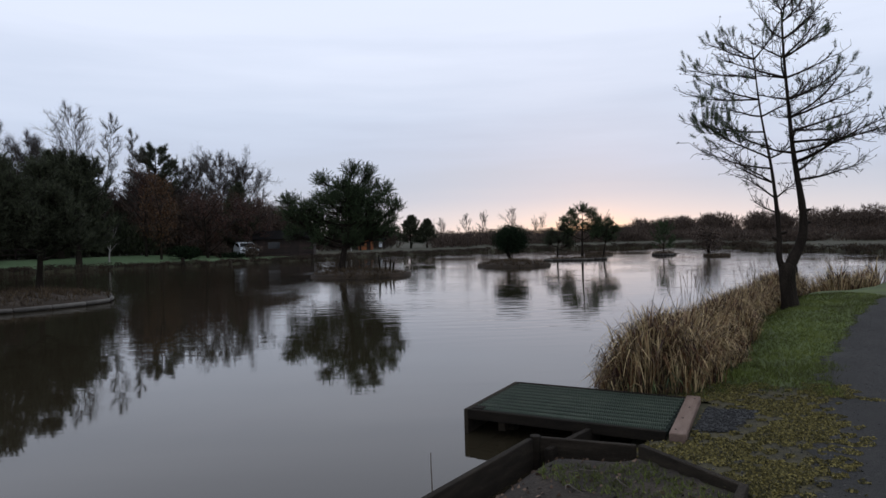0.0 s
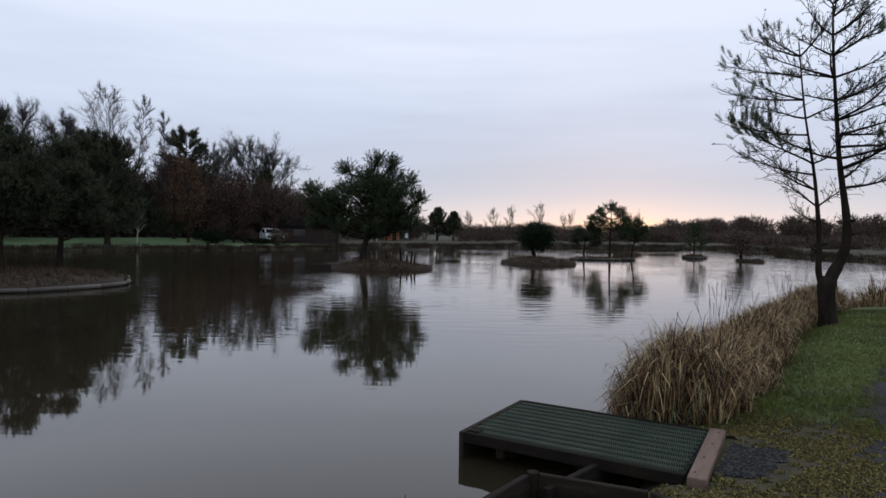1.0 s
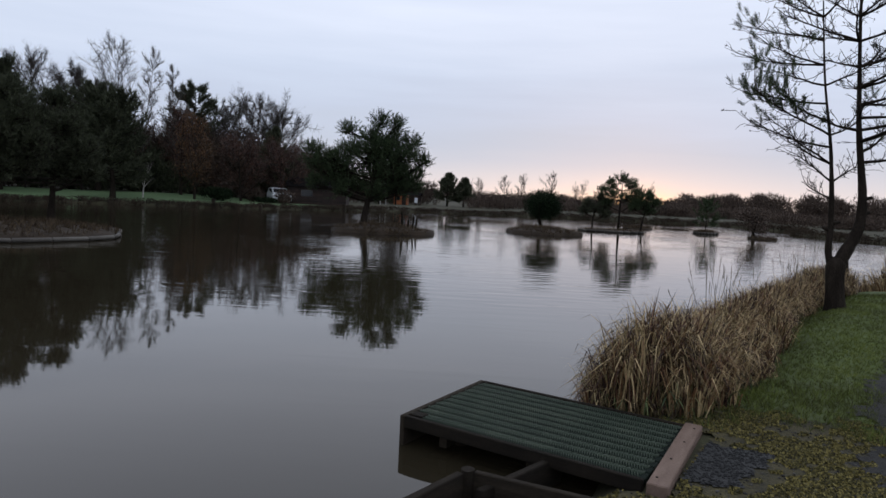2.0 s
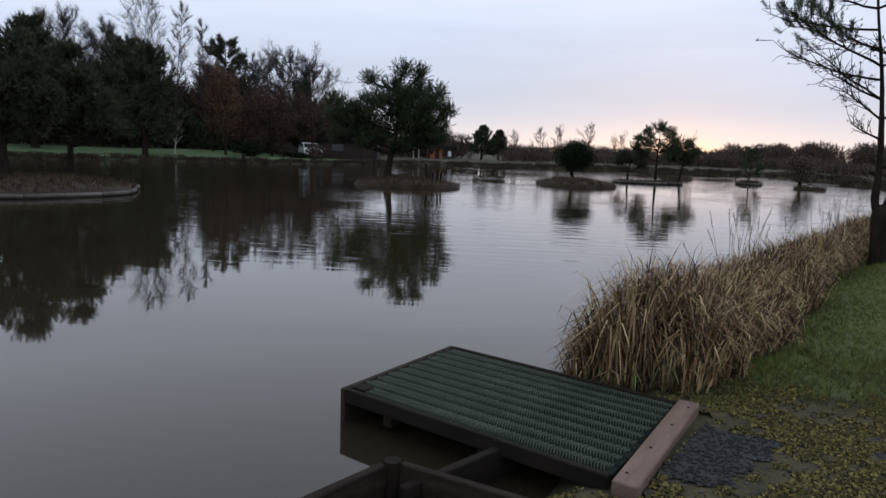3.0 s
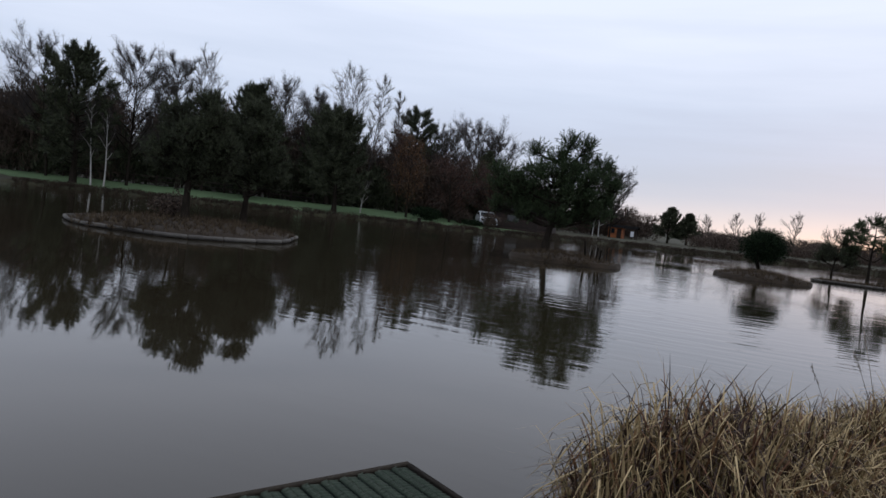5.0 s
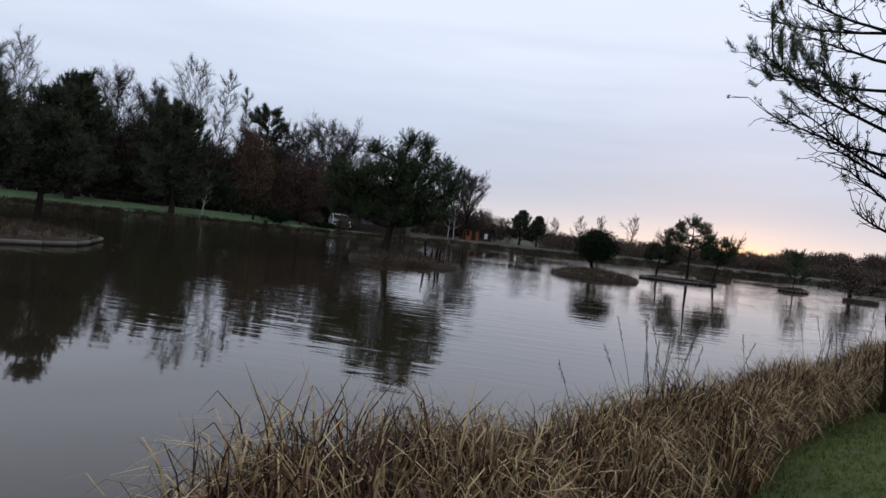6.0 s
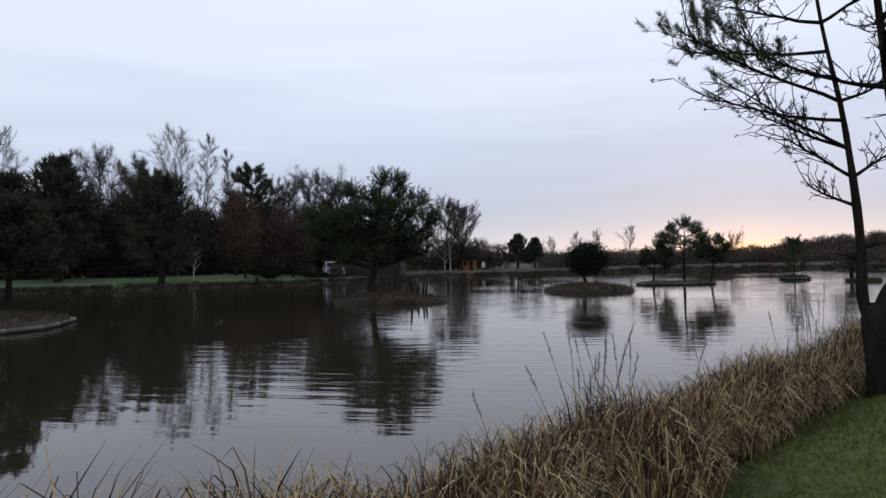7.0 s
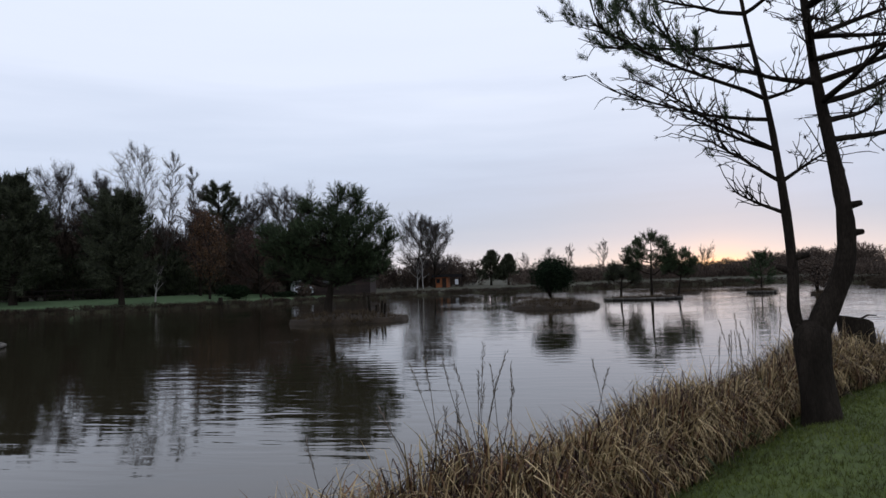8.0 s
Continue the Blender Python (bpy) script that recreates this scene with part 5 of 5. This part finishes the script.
# ---- buildings, car, fence beyond the lake ----
def cabin(x, y, rz, W, D, H, roof, mat, label, name, porch=0.0):
    z = hz(x, y)
    t = thing(name, x, y, z, rz, label, "building")
    n = max(6, int(W / 0.3))
    for side in (0, 1):
        wall = part("wall", box_bm(-W / 2, (-D / 2 if side == 0 else D / 2 - 0.1), -0.3, W / 2, (-D / 2 + 0.1 if side == 0 else D / 2), H), mat, t)
        if side == 0:
            me = bpy.data.meshes.new("board")
            bm = box_bm(0.01, -0.025, 0, H / 8 * 0 + W - 0.02, 0, H / 8 - 0.02, 0.004)
            bm.to_mesh(me)
            bm.free()
            me.materials.append(mat)
            for k in range(8):
                child("board", me, wall, pose(-W / 2, -D / 2 - 0.002, k * H / 8 + 0.01))
    for s in (-1, 1):
        part("wall", box_bm(s * W / 2 - 0.05 - 0.05 * s, -D / 2 + 0.1, -0.3, s * W / 2 + 0.05 - 0.05 * s, D / 2 - 0.1, H), mat, t)
    for s in (-1, 1):
        bm = bmesh.new()
        vs = [bm.verts.new(p) for p in ((-W / 2 - 0.3, s * (D / 2 + 0.35), H - 0.06), (W / 2 + 0.3 + porch, s * (D / 2 + 0.35), H - 0.06), (W / 2 + 0.3 + porch, 0, H + roof), (-W / 2 - 0.3, 0, H + roof))]
        bm.faces.new(vs)
        bmesh.ops.solidify(bm, geom=bm.faces[:], thickness=0.08)
        part("roof", bm, M_ROOF, t)
    w = part("window", box_bm(-W * 0.28, -D / 2 - 0.045, H * 0.45, -W * 0.08, -D / 2 - 0.03, H * 0.8), M_GLASS, t)
    part("frame", box_bm(-W * 0.28 - 0.05, -D / 2 - 0.04, H * 0.45 - 0.05, -W * 0.08 + 0.05, -D / 2 - 0.028, H * 0.8 + 0.05), M_DARKWOOD, w)
    part("door", box_bm(W * 0.1, -D / 2 - 0.05, 0, W * 0.1 + min(0.85, W * 0.3), -D / 2 - 0.03, H * 0.88, 0.004), M_DARKWOOD, t)
    if porch:
        for yy in (-D / 2, D / 2):
            part("porch_post", box_bm(W / 2 + porch, yy - 0.05, -0.3, W / 2 + porch + 0.1, yy + 0.05, H - 0.05), M_DARKWOOD, t)
    return t


cabin(-16.2, 65.0, 8, 5.5, 3.5, 1.75, 0.8, M_DARKWOOD, "dark stained timber cabin with a felt roof", "cabin")
cabin(-11.4, 88.5, 0, 1.8, 1.6, 1.35, 0.3, M_ORANGEWOOD, "small orange timber hut with a covered porch", "hut", 1.5)
sg = thing("notice_board", -9.3, 87.3, hz(-9.3, 87.3), 0, "pale upright notice board beside the hut", "sign")
part("panel", box_bm(-0.2, -0.02, 0.35, 0.2, 0.02, 1.0, 0.005), M_WHITEPAINT, sg)
part("post", box_bm(-0.03, 0.021, -0.2, 0.03, 0.07, 0.95), M_DARKWOOD, sg)


def car(x, y, rz):
    t = thing("car", x, y, hz(x, y), rz, "white hatchback parked on the grass under trees", "car")
    prof = [(-2.0, 0.28), (-2.03, 0.62), (-1.95, 0.92), (-1.7, 1.36), (-1.45, 1.46), (-0.2, 1.47), (0.3, 1.36), (0.95, 0.98), (1.75, 0.84), (2.0, 0.66), (2.03, 0.3)]
    bm = bmesh.new()
    rings = []
    for yy, k in ((-0.84, 0.94), (-0.7, 1.0), (0.7, 1.0), (0.84, 0.94)):
        rings.append([bm.verts.new((px, yy * (1 if pz < 0.95 else 0.86), 0.28 + (pz - 0.28) * k)) for px, pz in prof])
    for a, b in zip(rings, rings[1:]):
        for i in range(len(prof) - 1):
            bm.faces.new((a[i], a[i + 1], b[i + 1], b[i]))
        bm.faces.new((a[-1], a[0], b[0], b[-1]))
    bm.faces.new(rings[0][::-1])
    bm.faces.new(rings[-1])
    bmesh.ops.recalc_face_normals(bm, faces=bm.faces[:])
    part("body", bm, M_WHITEPAINT, t)

    def pane(pts):
        bm = bmesh.new()
        bm.faces.new([bm.verts.new(p) for p in pts])
        bmesh.ops.solidify(bm, geom=bm.faces[:], thickness=0.012)
        part("window", bm, M_GLASS, t)
    pane([(0.92, -0.66, 1.01), (0.92, 0.66, 1.01), (0.36, 0.6, 1.35), (0.36, -0.6, 1.35)])
    pane([(-1.955, -0.62, 0.99), (-1.73, -0.58, 1.36), (-1.73, 0.58, 1.36), (-1.955, 0.62, 0.99)])
    for s in (-1, 1):
        pane([(-1.55, s * 0.735, 0.98), (0.75, s * 0.735, 0.98), (0.2, s * 0.725, 1.32), (-1.4, s * 0.725, 1.36)])
        part("headlight", box_bm(1.93, s * 0.6 - 0.16, 0.62, 2.02, s * 0.6 + 0.16, 0.74, 0.02), M_GLASS, t)
        for xx in (-1.25, 1.3):
            wh = part("wheel", cyl_bm(0.3, 0.3, -0.1, 0.1, 18), M_TYRE, t, m=pose(xx, s * 0.76, 0.3, 90, 0, 0))
            part("rim", cyl_bm(0.18, 0.18, -0.105, 0.105, 12), M_KERB, wh)
    return t


car(-19.75, 63.4, -62)


def rail_fence(a, b, bays, label):
    t = thing("rail_fence", a[0], a[1], 0, 0, label, "fence")
    post = bpy.data.meshes.new("post")
    bm = box_bm(-0.05, -0.05, -0.3, 0.05, 0.05, 1.0, 0.006)
    bm.to_mesh(post)
    bm.free()
    post.materials.append(M_DARKWOOD)
    pts = [(a[0] + (b[0] - a[0]) * k / bays, a[1] + (b[1] - a[1]) * k / bays) for k in range(bays + 1)]
    for x, y in pts:
        child("post", post, t, pose(x - a[0], y - a[1], hz(x, y)))
    for (x0, y0), (x1, y1) in zip(pts, pts[1:]):
        for zz in (0.45, 0.85):
            p, q = Vector((x0 - a[0], y0 - a[1], hz(x0, y0) + zz)), Vector((x1 - a[0], y1 - a[1], hz(x1, y1) + zz))
            child("rail", mesh_from("rail", *tubes([([p, (p + q) / 2, q], [0.045, 0.045, 0.045])], 5), M_DARKWOOD), t)
    return t


rail_fence((-56, 43.5), (-34.5, 55.6), 12, "dark wooden post and rail fence behind the far lawn")
for k, (x, y) in enumerate([(-17.6, 52.6), (-20.6, 50.6), (-12.5, 59.6)]):
    s = thing("marker_post", x, y, hz(x, y), 0, "squat dark mooring post at the far waterline", "post", "far bank posts")
    part("post_shaft", box_bm(-0.12, -0.12, -0.5, 0.12, 0.12, 0.55, 0.02), M_TIMBER, s)
